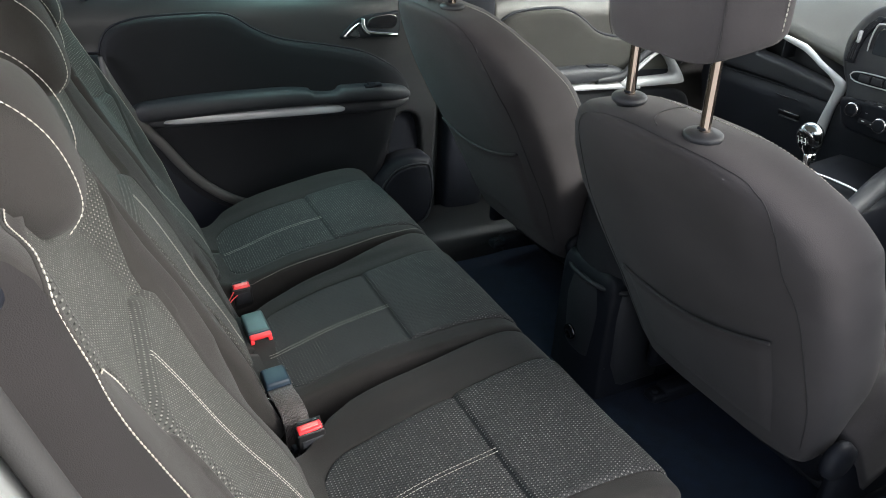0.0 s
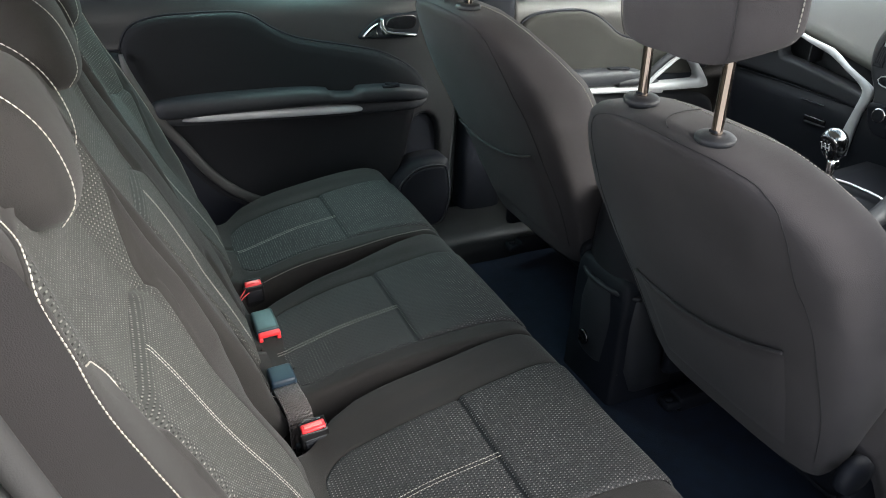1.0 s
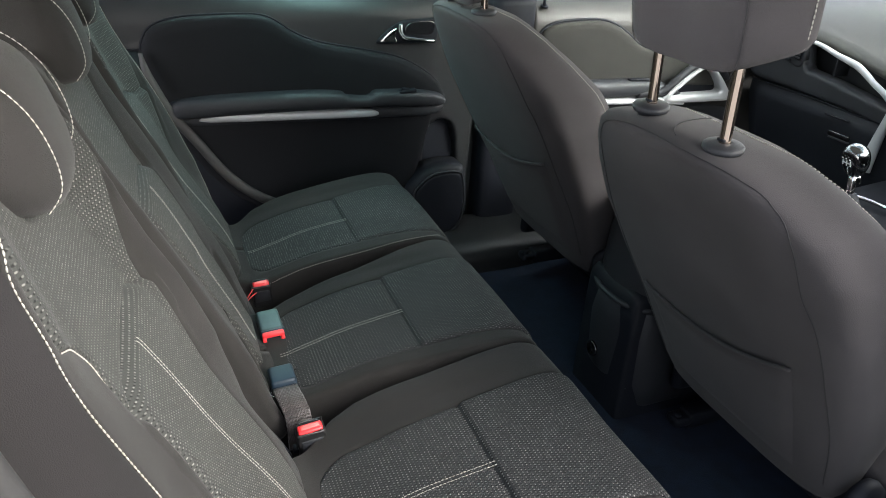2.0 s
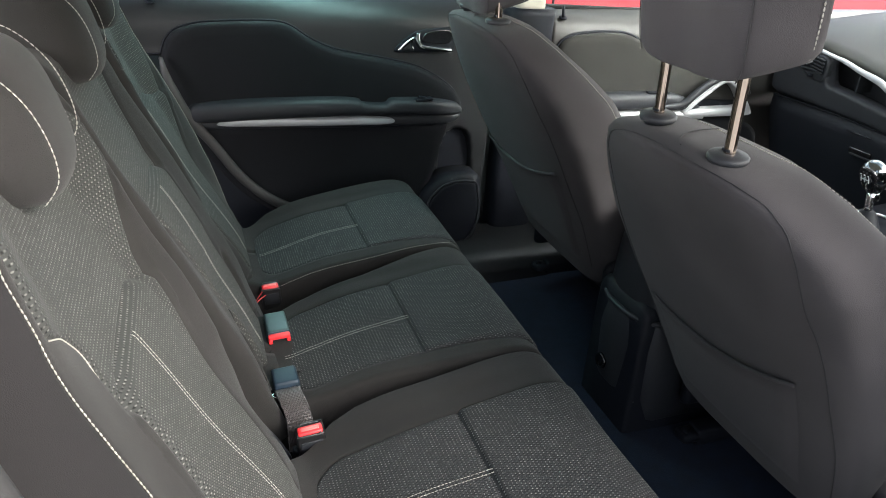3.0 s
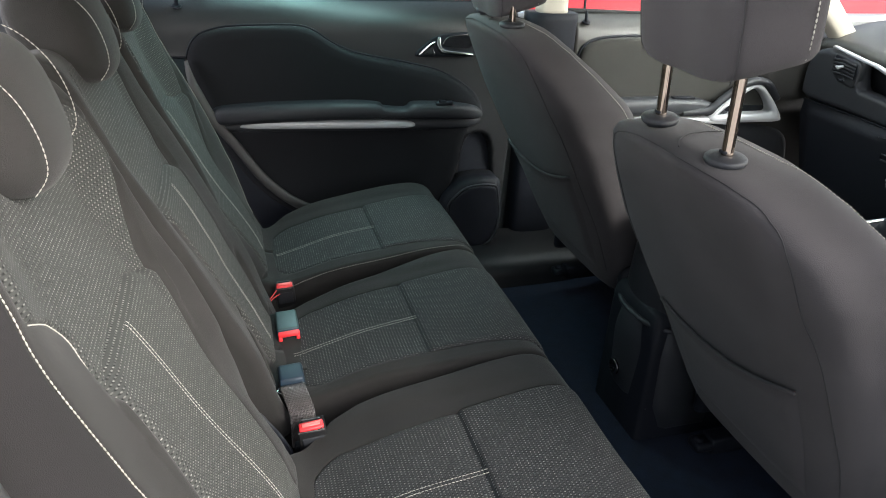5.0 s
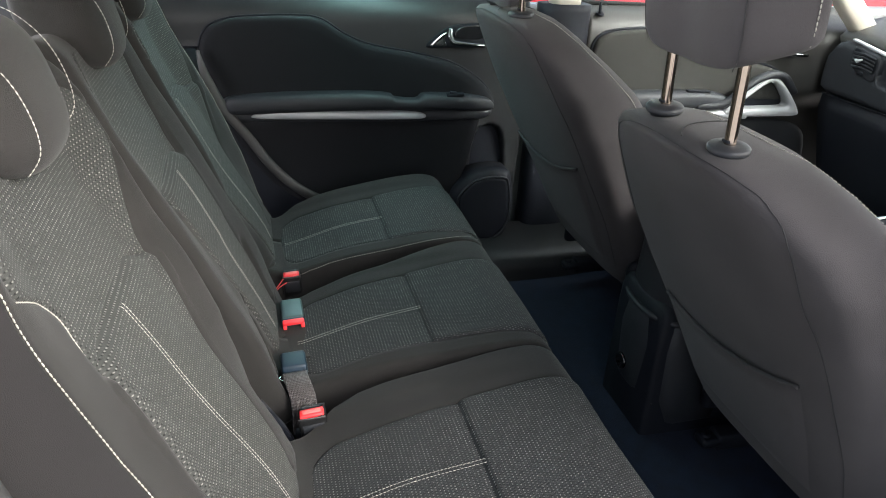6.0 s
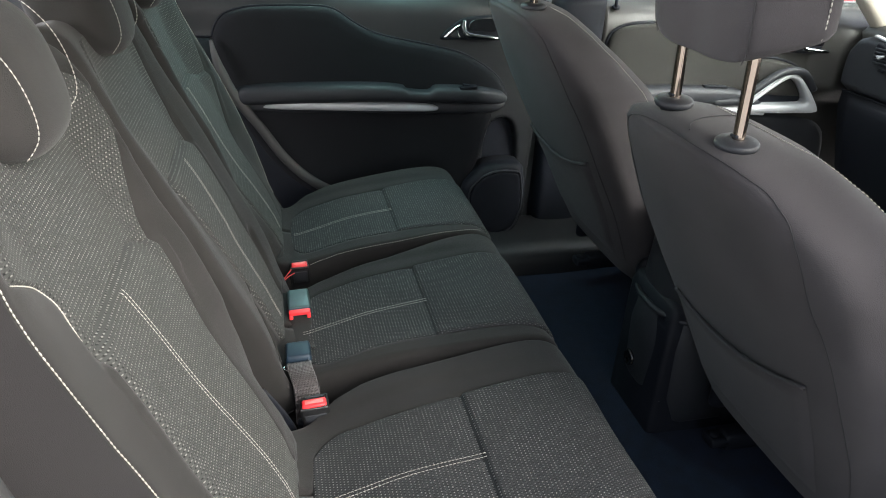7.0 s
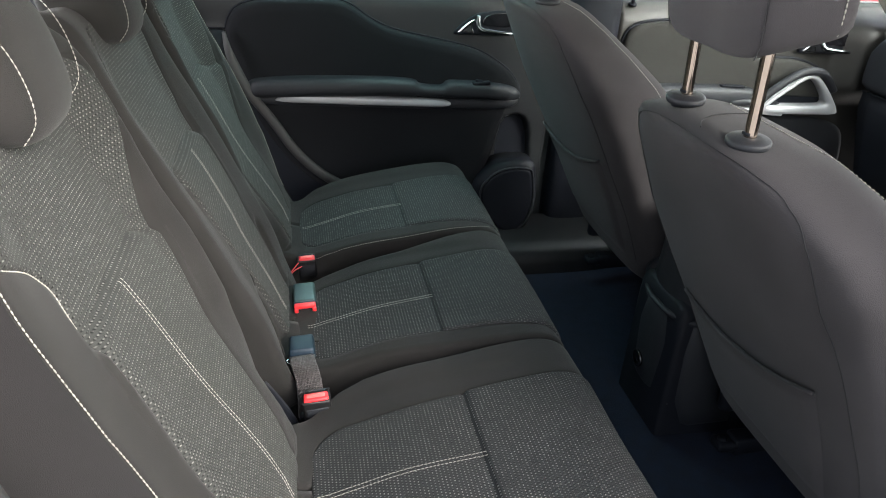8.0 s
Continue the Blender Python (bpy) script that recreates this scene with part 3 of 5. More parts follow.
def rear_seat(c, side, label, shift=0.0):
    """One of the three single rear seats; side is -1 or 1 for an outer seat, 0 for the middle one; shift moves the backrest across."""
    seat = thing("rear_seat", label, "car seat", "rear seats", at=(0, c, 0))

    # cushion, narrowed at the rear corners to clear the belt buckles
    near_cut = lambda s: float(np.interp(s, [0.0, 0.08, 0.17, 0.215, 0.36, 0.46], [0.038, 0.034, 0.014, 0.009, 0.004, 0.0] if side > 0 else [0.038, 0.036, 0.027, 0.021, 0.007, 0.0]))
    CLEAR = [0.1, 0.096, 0.084, 0.074, 0.068, 0.064, 0.052, 0.026, 0.0] if side == 0 else [0.11, 0.1, 0.08, 0.055, 0.035, 0.022, 0.017, 0.009, 0.0]
    far_cut = lambda s: float(np.interp(s, [0.0, 0.075, 0.11, 0.14, 0.165, 0.21, 0.32, 0.42, 0.52], CLEAR))

    def cushion_width(s, sgn):
        return 0.2105 - 0.025 * sm(0.56, 0.7, s) - (far_cut(s) if sgn > 0 else near_cut(s))

    cu = Pad(CUSHION, -1, cushion_width, 0.013, None, r_low=0.013)
    sh = 0.025                       # the cushions sit a little toward the far door
    s0, fold, s1 = cu.at_x(0.065), cu.at_x(0.302), 0.60
    wide = lambda s: 0.122 + 0.02 * sm(0.2, 0.6, s)
    corner = lambda s: round_end(s, s0, wide(s), 0.06)
    low = lambda s: -min(corner(s) + 0.03, cushion_width(s, -1) - 0.022)
    high = lambda s: min(corner(s) - 0.03, cushion_width(s, 1) - 0.03)

    def cushion_relief(s, y):
        d = abs(y) - 0.13
        swell = 0.004 * sm(0.0, 0.03, d) * sm(0.05, 0.2, s) * (1 - sm(0.42, 0.54, s))
        groove = sum(0.0015 * math.exp(-((y - e(s)) / 0.005) ** 2) for e in (low, high)) if s > s0 else 0.0
        wave = 0.0011 * math.sin(17 * s + 5 * c) * math.sin(23 * y + 9 * s)
        return swell - groove + wave

    cu.relief = cushion_relief
    cushion = part("cushion", cu.body("cushion", 0.13, 110, cut=lambda s: (low(s), high(s)) if s > s0 + 0.004 and s < s1 - 0.002 else (-0.02, -0.01), sink=0.008, flare=lambda s: 0.5 * far_cut(s)), FABRIC, seat)
    cushion.location.y = sh
    fold_shape = lambda s, y: -0.003 * math.exp(-((s - fold) / 0.0032) ** 2) + 0.0025 * sm(fold - 0.002, fold + 0.012, s) - 0.002 * sm(fold - 0.03, fold, s) * sm(fold + 0.004, fold, s)
    part("seat_panel", cu.panel("seat_panel", lambda y: s0, lambda y: s1, low, high, 0.0012, 0.006, fold_shape, 170, 52, 0.0015), KNIT_SEAT, cushion,
         "dark knitted seat panel with pale flecks")
    for dy in (-0.0175 - sh, -0.0105 - sh):
        part("stitching", stitches("stitching", cu.line([(s0 + 0.006, dy), (fold - 0.012, dy), (fold - 0.004, dy + 0.0005)], 0.0024), 0.0056, 0.0047, 0.00062), THREAD, cushion, "pale twin stitching")
    for e in (low, high):
        part("seam", tube("seam", cu.line([(s, e(s)) for s in np.linspace(s0 + 0.02, s1 - 0.004, 24)], -0.0012, 90), 0.0008, 6), DARK_THREAD, cushion)
    # edge stitching along the side toward the middle of the car
    if side > 0:
        part("edge_stitching", stitches("edge_stitching", cu.line([(0.12, -0.183), (0.16, -0.1935), (0.22, -0.1985), (0.3, -0.2015), (0.42, -0.204), (0.5, -0.203), (0.545, -0.193)], 0.0016, 90), 0.0055, 0.004, 0.0006), THREAD, cushion, "pale edge stitching")

    # backrest
    ba = Pad(BACK, 1, lambda s, sgn: (0.211 if side * sgn > 0 else 0.198) - 0.02 * sm(0.7, 0.86, s), 0.013 if side > 0 else 0.018, None, 120, 0.013 if side < 0 else 0.018)
    top = int(np.argmax(ba.p[:, 1]))
    height = lambda s: float(np.interp(s, ba.s[:top], ba.p[:top, 1]))
    curves = [spline(list(zip(KNIT_Z, q)), 200) for q in KNIT_EDGE[side]]
    lo = lambda s: -float(np.interp(height(s), curves[0][:, 0], curves[0][:, 1]))
    hi = lambda s: float(np.interp(height(s), curves[1][:, 0], curves[1][:, 1]))
    knit_top, knit_low = ba.at_z(0.861), ba.at_z(0.31)
    # the lumbar panel's upper edge, a shallow arch dipping at both ends
    crest = ba.at_z(0.667 if side else 0.645)

    def lumbar_top(y):
        a = y / 0.135
        return crest + 0.003 - 0.006 * a * a - 0.02 * sm(0.62, 1.1, abs(a))

    def relief(s, y):
        z = height(s)
        if side == 0:
            rim = MIDDLE_RIDGE
        elif side < 0:
            rim = INNER if y > 0 else OUTER
        else:
            rim = FAR_OUTER if y > 0 else INNER
        mid = float(np.interp(z, RIDGE_Z, SWELL if side else MIDDLE_SWELL))
        r = mid + (float(np.interp(z, RIDGE_Z, rim)) - mid) * sm(0.11 if side else 0.1, 0.188, abs(y))
        if s > knit_low - 0.02 and s < knit_top:
            r -= sum(0.0024 * math.exp(-((y - e(s)) / 0.005) ** 2) for e in (lo, hi))
            if lo(s) - 0.01 < y < hi(s) + 0.01:
                d = s - lumbar_top(y)
                r += -0.0038 * math.exp(-(d / 0.008) ** 2) + 0.0045 * sm(0.0, -0.018, d) * sm(-0.16, -0.02, d) - 0.0035 * sm(-0.002, 0.014, d) * sm(0.08, 0.016, d)
        if side == 0 and z < 0.46:
            slit = float(np.interp(z, [0.33, 0.36, 0.40, 0.445], [-0.178, -0.152, -0.116, -0.08]))
            if y < 0:
                r -= 0.013 * sm(0.0, 0.005, y - slit) * sm(0.01, -0.02, y - lo(s)) * sm(0.452, 0.425, z)
            else:
                r -= 0.010 * math.exp(-((y - hi(s) - 0.016) / 0.006) ** 2) * sm(0.455, 0.43, z)
        r += 0.0012 * math.sin(15 * s + 7 * c + 2) * math.sin(19 * y + 6 * s)
        return r * (1 - sm(0.68, 0.76, s))

    ba.relief = relief
    backrest = part("backrest", ba.body("backrest", 0.18, 150, 0.76, lambda s: (lo(s), hi(s)) if knit_low + 0.002 < s < knit_top - 0.002 else (-0.02, 0.02)), FABRIC, seat)
    backrest.location.y = shift
    for ob_name, a, b, rows in (("upper_panel", lumbar_top, lambda y: knit_top, 110), ("lumbar_panel", lambda y: knit_low, lumbar_top, 130)):
        part(ob_name, ba.panel(ob_name, a, b, lo, hi, 0.0016, 0.006, None, rows, 60, 0.0025, 0.0022), KNIT, backrest, "dark knitted panel with pale flecks")
    twin = -0.014 if side < 0 else (0.008 if side == 0 else -0.02)
    for dy in (twin - 0.0035, twin + 0.0035):
        part("stitching", stitches("stitching", ba.line([(0.06, dy - 0.014 * (side < 0)), (0.16, dy), (0.28, dy + 0.006 * (side < 0)), (crest - 0.007, dy)], 0.0021, 90), 0.0056, 0.0045, 0.00055), THREAD, backrest, "pale twin stitching")
    if side:
        edge = side * 0.2065
        run = [(0.06, edge), (0.2, edge), (0.4, edge), (0.55, edge), (ba.at_z(0.80), edge), (ba.at_z(0.838), edge), (ba.at_z(0.853), edge * 0.96), (ba.at_z(0.862), edge * 0.84), (ba.at_z(0.867), edge * 0.65), (ba.at_z(0.869), edge * 0.45)]
        part("piping", tube("piping", ba.line(run, 0.0, 140), 0.0022, 6), FABRIC, backrest)
        part("piping_stitching", stitches("piping_stitching", ba.line(run, 0.003, 140), 0.0056, 0.0046, 0.0009), THREAD, backrest, "pale contrast stitching")
        # darker cloth on the outer flank
        flank = []
        for s in np.linspace(0.02, 0.72, 60):
            wall = [ba.put(s, side * 0.2105, 0.010 - d) for d in np.linspace(0.0, 0.176 * (1 - 0.76 * sm(0.46, 0.62, s)), 8)]
            flank.append([(x, side * 0.2122, z) for x, y, z in wall])
        part("flank", grid("flank", flank), FLANK, backrest, "plain darker cloth flank")
        if side < 0:
            arch = [(ba.at_z(z), lo(ba.at_z(z)) - 0.002) for z in (0.768, 0.764, 0.758, 0.75, 0.737, 0.722, 0.711, 0.69, 0.668)]
            arch[0] = (ba.at_z(0.768), -0.192)
            part("curve_stitching", stitches("curve_stitching", ba.line(arch, 0.0012, 90), 0.0046, 0.0043, 0.0008), THREAD, backrest, "pale contrast stitching")
    else:
        run = [(ba.at_z(z), y) for z, y in ((0.447, -0.079), (0.425, -0.094), (0.40, -0.116), (0.37, -0.143), (0.34, -0.17))]
        part("gusset_seam", tube("gusset_seam", ba.line(run, 0.0012, 40), [0.0006 + 0.002 * math.sin(math.pi * t) ** 0.6 for t in np.linspace(0.02, 0.98, 40)], 8), FABRIC, backrest, "rolled edge of the bolster gusset")
    if side < 0:
        HINGE = [(-0.008, 0.362), (0.008, 0.345), (0.03, 0.308), (0.047, 0.274), (0.044, 0.25), (0.019, 0.245), (0.004, 0.28), (-0.003, 0.32)]
        bracket = part("hinge_cover", plate("hinge_cover", spline(HINGE, 60, closed=True), lambda u, v, h: (u, 0.176 + h, v), 0.012, 0.004, 0.001), BLACK, seat, "black plastic hinge cover")
        part("hinge_rib", tube("hinge_rib", spline([(0.0, 0.188, 0.352), (0.014, 0.189, 0.328), (0.032, 0.189, 0.296), (0.043, 0.188, 0.268)], 30), 0.0035, 8), PLASTIC, bracket)
        part("hinge_link", turned(rbox(0.034, 0.014, 0.012, 0.003), pose(0.066, 0.19, 0.27, 0, 8, 0)), BLACK, bracket)
        part("release_button", moved(disc_lathe("release_button", [(0.004, 0.006), (0.012, 0.006), (0.016, 0.004), (0.018, 0.0), (0.018, -0.01)], 28), pose(-0.225, -0.2125, 0.862, 90) @ Matrix.Scale(0.75, 4)), BLACK, seat, "round black seat release button")

    # head restraint, sunk on the top of the backrest
    def rest_shape(x, y, z):
        return (x - 0.25 * z - 0.02 * (abs(y) / 0.115) ** 2, y, z)

    rest = part("head_restraint", moved(blob("head_restraint", 0.056, 0.095, 0.07, 0.66, 0.5, 64, 36, rest_shape), pose(-0.22, 0, 0.888)), FABRIC, seat)
    rest.location.y = shift + 0.001
    loop = [(-0.052 * 0.2, 0.098), (0.02, 0.088), (0.038, 0.05), (0.043, 0.0), (0.038, -0.05), (0.02, -0.085)]
    for sy in (-1, 1):
        pts = [(-0.22 + x - 0.25 * z, sy * (0.073 if sy < 0 else 0.079), 0.888 + z) for x, z in spline([(a * 1.28, b * 0.72) for a, b in loop], 50)]
        part("stitching", stitches("stitching", pts, 0.0056, 0.0046, 0.0007), THREAD, rest, "pale contrast stitching")
    return seat


rear_seat(CY - 0.42, -1, "dark grey fabric rear seat with pale stitching beside the open door")
rear_seat(CY, 0, "dark grey fabric middle rear seat with pale twin stitching", 0.015)
rear_seat(CY + 0.42, 1, "dark grey fabric rear seat beside the closed door")


# ---- front seats ----
SEAT_Z = [0.22, 0.26, 0.32, 0.40, 0.50, 0.60, 0.68, 0.735, 0.772, 0.792, 0.803, 0.809, 0.811]
SEAT_X = [0.832, 0.81, 0.78, 0.742, 0.688, 0.637, 0.597, 0.564, 0.541, 0.53, 0.532, 0.545, 0.565]
SEAT_D = [0.09, 0.115, 0.14, 0.155, 0.16, 0.155, 0.15, 0.145, 0.138, 0.126, 0.108, 0.07, 0.02]
SEAT_W = [0.195, 0.215, 0.23, 0.248, 0.264, 0.273, 0.26, 0.228, 0.19, 0.155, 0.122, 0.085, 0.035]
EXP = 3.4


class SeatShape:
    """The superelliptic section of a front backrest at each height; deep thickens the top, out and up widen the outer side."""

    def __init__(self, inner, deep, out, up):
        self.inner, self.deep, self.out, self.up = inner, deep, out, up

    def at(self, z):
        x, d, w = [float(np.interp(z, SEAT_Z, q)) for q in (SEAT_X, SEAT_D, SEAT_W)]
        return x, d + self.deep * sm(0.6, 0.76, z), w

    def spread(self, q, z):
        return 1.06 if q * self.inner > 0 else 1.0 + self.out * (1 - sm(0.64, 0.8, z)) + self.up * sm(0.64, 0.75, z)

    def point(self, z, y, off=0.0):
        """A point of the rear face."""
        x, d, w = self.at(z)
        w *= self.spread(y, z)
        k = (1 - min(1.0, abs(y / w)) ** EXP) ** (1 / EXP)
        return (x + d / 2 - (d / 2) * k - off, y, z)

    def top(self, x, y):
        """The height of the upper surface at x, y."""
        for z in np.linspace(0.812, 0.6, 1200):
            xb, d, w = self.at(z)
            if abs((x - xb - d / 2) / (d / 2)) ** EXP + abs(y / (w * self.spread(y, z))) ** EXP <= 1:
                return float(z)
        return 0.6


def front_seat(c, dx, dz, pocket, shape, label, stitch=0.58):
    seat = thing("front_seat", label, "car seat", "front seats", at=(dx, c, dz))
    zs = spline([(z, z) for z in SEAT_Z], 60)[:, 0]
    seat_point, spread, inner = shape.point, shape.spread, shape.inner
    rows = []
    for z in zs:
        x, d, w = shape.at(z)
        row = []
        for a in np.linspace(0, 2 * math.pi, 96, endpoint=False):
            cx, sy = math.cos(a), math.sin(a)
            px, py = math.copysign(abs(cx) ** (2 / EXP), cx), math.copysign(abs(sy) ** (2 / EXP), sy)
            bolster = 0.065 * sm(0.5, 0.85, abs(py)) * max(0.0, px) * sm(0.3, 0.45, z) * (1 - sm(0.64, 0.79, z))
            row.append((x + d / 2 + d / 2 * px + bolster, w * py * spread(py, z) * (1 + (0.5 * shape.up * max(0.0, px) * sm(0.6, 0.72, z) if py * inner < 0 else 0)), z))
        rows.append(row)
    backrest = part("backrest", grid("backrest", rows, wrap=True, caps=True), FRONT_FABRIC, seat)
    # map pocket on the back
    (y0, z0), (y1, z1) = pocket
    prow = []
    for t in np.linspace(0, 1, 40):
        y = y0 + (y1 - y0) * t
        ztop = z0 + (z1 - z0) * t - 0.03 * math.sin(math.pi * t)
        col = []
        for k in np.linspace(0, 1, 26):
            z = ztop + (0.27 - ztop) * k
            rim = min(k * 0.2, (1 - k) * 0.2, t * 0.34, (1 - t) * 0.34)
            bulge = 0.0045 * sm(0, 0.02, rim) + 0.006 * math.sin(math.pi * t) * (1 - k)
            col.append(seat_point(z, y * (1 - 0.18 * k), 0.001 + bulge))
        prow.append([seat_point(ztop, y, 0.0015)] + col)
    part("map_pocket", grid("map_pocket", prow), FRONT_FABRIC, backrest, "smooth dark fabric map pocket")
    lip = [seat_point(z0 + (z1 - z0) * t - 0.03 * math.sin(math.pi * t), y0 + (y1 - y0) * t, 0.005 + 0.004 * math.sin(math.pi * t)) for t in np.linspace(0, 1, 40)]
    part("pocket_hem", tube("pocket_hem", lip, 0.0032, 8), FRONT_FABRIC, backrest)
    # seams: across the top, down each side of the rear panel
    arch = [(-0.2, 0.27), (-0.222, 0.40), (-0.232, 0.585), (-0.214, 0.66), (-0.2, 0.725), (-0.183, 0.763), (-0.15, 0.787), (-0.1, 0.799), (-0.03, 0.803), (0.05, 0.8015), (0.11, 0.79), (0.155, 0.768), (0.19, 0.73), (0.215, 0.66), (0.225, 0.56), (0.21, 0.40), (0.19, 0.27)]
    part("seam", tube("seam", [seat_point(z, y, 0.0004) for y, z in [(q * (spread(q, z) if q * inner < 0 else 1), z) for q, z in spline(arch, 140)]], 0.0008, 6), DARK_THREAD, backrest)
    over = spline([(x, y, shape.top(x, y) + 0.0003) for x, y in ((0.546, -0.022), (0.56, 0.0), (0.585, 0.016), (0.62, 0.027), (0.65, 0.032))], 40)
    part("seam", tube("seam", over, 0.0008, 6), DARK_THREAD, backrest)
    # pale stitching round the front edge: up one side, over the top, down the other
    edge = []
    for sgn, zs in ((1, np.linspace(0.42, 0.806, 70)), (-1, np.linspace(0.806, 0.42, 70))):
        for z in zs:
            x, d, w = shape.at(z)
            k = stitch
            py = (1 - k ** EXP) ** (1 / EXP)
            fwd = 0.065 * sm(0.5, 0.85, py) * k * sm(0.3, 0.45, z) * (1 - sm(0.64, 0.79, z))
            edge.append((x + d / 2 + d / 2 * k + fwd + 0.001, sgn * w * py * 1.004 * spread(sgn, z) * (1 + (0.5 * shape.up * k * sm(0.6, 0.72, z) if sgn * inner < 0 else 0)), z))
    part("edge_stitching", stitches("edge_stitching", edge, 0.006, 0.0045, 0.0009), THREAD, backrest, "pale edge stitching")
    # posts with collars
    for y, dip in ((-0.077, -0.011), (0.077, -0.003)):
        collar = part("collar", moved(disc_lathe("collar", [(0.01, -0.008), (0.017, -0.008), (0.018, 0.0), (0.0245, 0.001), (0.0262, 0.004), (0.0262, 0.008), (0.024, 0.0105), (0.013, 0.012), (0.0085, 0.0125), (0.0072, 0.012)], 36), pose(0.577, y, 0.8145 + dip, 3, -3, 0)), PLASTIC, seat, "black plastic head restraint collar")
        post = part("post", tube("post", [(0.581 - 0.0085 * t, y, 0.74 + 0.185 * t) for t in np.linspace(0, 1, 16)], 0.0075, 28), POST, seat, "chrome head restraint post")
        part("notch", turned(rbox(0.006, 0.012, 0.004, 0.001), pose(0.572, y, 0.828 + dip)), BLACK, collar)
    return seat


def front_head_restraint(seat, lift, shift, back=0.0):
    """A squarish pad with a creased back and stitched sides."""
    loop0 = [(-0.052, 0.0), (-0.055, 0.05), (-0.053, 0.09), (-0.047, 0.106), (-0.028, 0.118), (0.0, 0.13), (0.022, 0.135), (0.044, 0.12), (0.059, 0.06), (0.063, 0.0)]
    loop = loop0 + [(x, -y) for x, y in loop0[-2:0:-1]]
    base = spline(loop, 80, closed=True)
    rows = []
    for h, k in ((0.0, 0.02), (0.0, 0.2), (0.0, 0.4), (0.0, 0.6), (0.0005, 0.86), (0.004, 0.94), (0.014, 0.985), (0.035, 1.0), (0.08, 1.02), (0.12, 1.0), (0.155, 0.95), (0.175, 0.86), (0.186, 0.72), (0.19, 0.45)):
        rows.append([(0.605 + x * (0.75 + 0.25 * k if k < 0.9 else k) - 0.14 * h, y * k, 0.893 + lift + h - 0.008 * (1 - (y / 0.137) ** 2) * (1 - h / 0.19) + 0.018 + 0.32 * (x + 0.05) * (1 - h / 0.19)) for x, y in base])
    rest = part("head_restraint", grid("head_restraint", rows, wrap=True, caps=True), FRONT_FABRIC, seat)
    for sgn in (-1, 1):
        pts = [(0.605 + 0.018 - 0.14 * h, sgn * 0.1372 * k, 0.935 + lift + h * 0.85) for h, k in ((0.006, 0.94), (0.02, 0.97), (0.05, 1.0), (0.09, 1.02), (0.13, 1.0), (0.16, 0.95))]
        part("stitching", stitches("stitching", spline(pts, 40), 0.0062, 0.0048, 0.0011), THREAD, rest, "pale contrast stitching")
        pts = [(0.605 - 0.0475 - 0.14 * h, sgn * 0.1065 * k, 0.903 + lift + h) for h, k in ((0.004, 0.9), (0.02, 0.97), (0.05, 1.0), (0.09, 1.02), (0.13, 1.0), (0.16, 0.95))]
        part("seam", tube("seam", spline(pts, 30), 0.0007, 5), DARK_THREAD, rest)
    rest.location.x, rest.location.y = -back, shift
    return rest


def seat_base(seat):
    cu = Pad([(0.90, 0.27), (0.95, 0.30), (1.02, 0.33), (1.15, 0.35), (1.25, 0.34), (1.29, 0.29), (1.27, 0.22), (1.2, 0.2)], -1, lambda s, sgn: 0.25 - 0.03 * sm(0.4, 0.6, s), 0.04, lambda s, y: 0.03 * sm(0.14, 0.2, abs(y)) * (1 - sm(0.4, 0.55, s)))
    part("cushion", cu.body("cushion", 0.12, 40), FRONT_FABRIC, seat)
    for y in (-0.2, 0.2):
        part("rail", turned(rbox(0.56, 0.04, 0.04, 0.006), pose(1.2, y, 0.035)), BLACK, seat, "black steel seat rail")
        part("side_cover", turned(rbox(0.5, 0.03, 0.12, 0.014), pose(1.14, y * 1.14, 0.12)), BLACK, seat)
        foot = part("rail_end", turned(rbox(0.05, 0.04, 0.022, 0.007), pose(0.91, y, 0.045)), BLACK, seat, "black plastic rail end cap")
        part("bolt", moved(disc_lathe("bolt", [(0.003, 0.006), (0.009, 0.006), (0.01, 0.003), (0.01, -0.002)], 12), pose(0.9, y, 0.066)), BLACK, foot)
    part("cross_bar", tube("cross_bar", [(0.98, -0.2, 0.1), (0.98, 0.2, 0.1)], 0.012, 10), BLACK, seat)
    part("mechanism", turned(rbox(0.4, 0.36, 0.09, 0.02), pose(1.16, 0, 0.1)), BLACK, seat)
    part("recliner_knob", moved(disc_lathe("recliner_knob", [(0.02, 0.0), (0.034, 0.0), (0.037, 0.008), (0.034, 0.02), (0.015, 0.024)], 28), pose(0.86, -0.235, 0.27, 90)), BLACK, seat)


driver = front_seat(-0.339, 0.0, 0.0, ((0.175, 0.452), (-0.185, 0.515)), SeatShape(1, 0.035, 0.0, 0.05), "dark grey fabric front seat with raised head restraint", 0.84)
front_head_restraint(driver, 0.0, 0.0, 0.013)
seat_base(driver)
passenger = front_seat(0.38, -0.012, 0.044, ((0.205, 0.47), (-0.205, 0.515)), SeatShape(-1, 0.01, 0.12, 0.0), "dark grey fabric front seat with lowered head restraint")
front_head_restraint(passenger, -0.088, 0.032)
seat_base(passenger)


# ---- the closed left doors ----
def inside(x, z, poly):
    hit = False
    n = len(poly)
    for i in range(n):
        (x0, z0), (x1, z1) = poly[i], poly[(i + 1) % n]
        if (z0 > z) != (z1 > z) and x < x0 + (z - z0) / (z1 - z0) * (x1 - x0):
            hit = not hit
    return hit


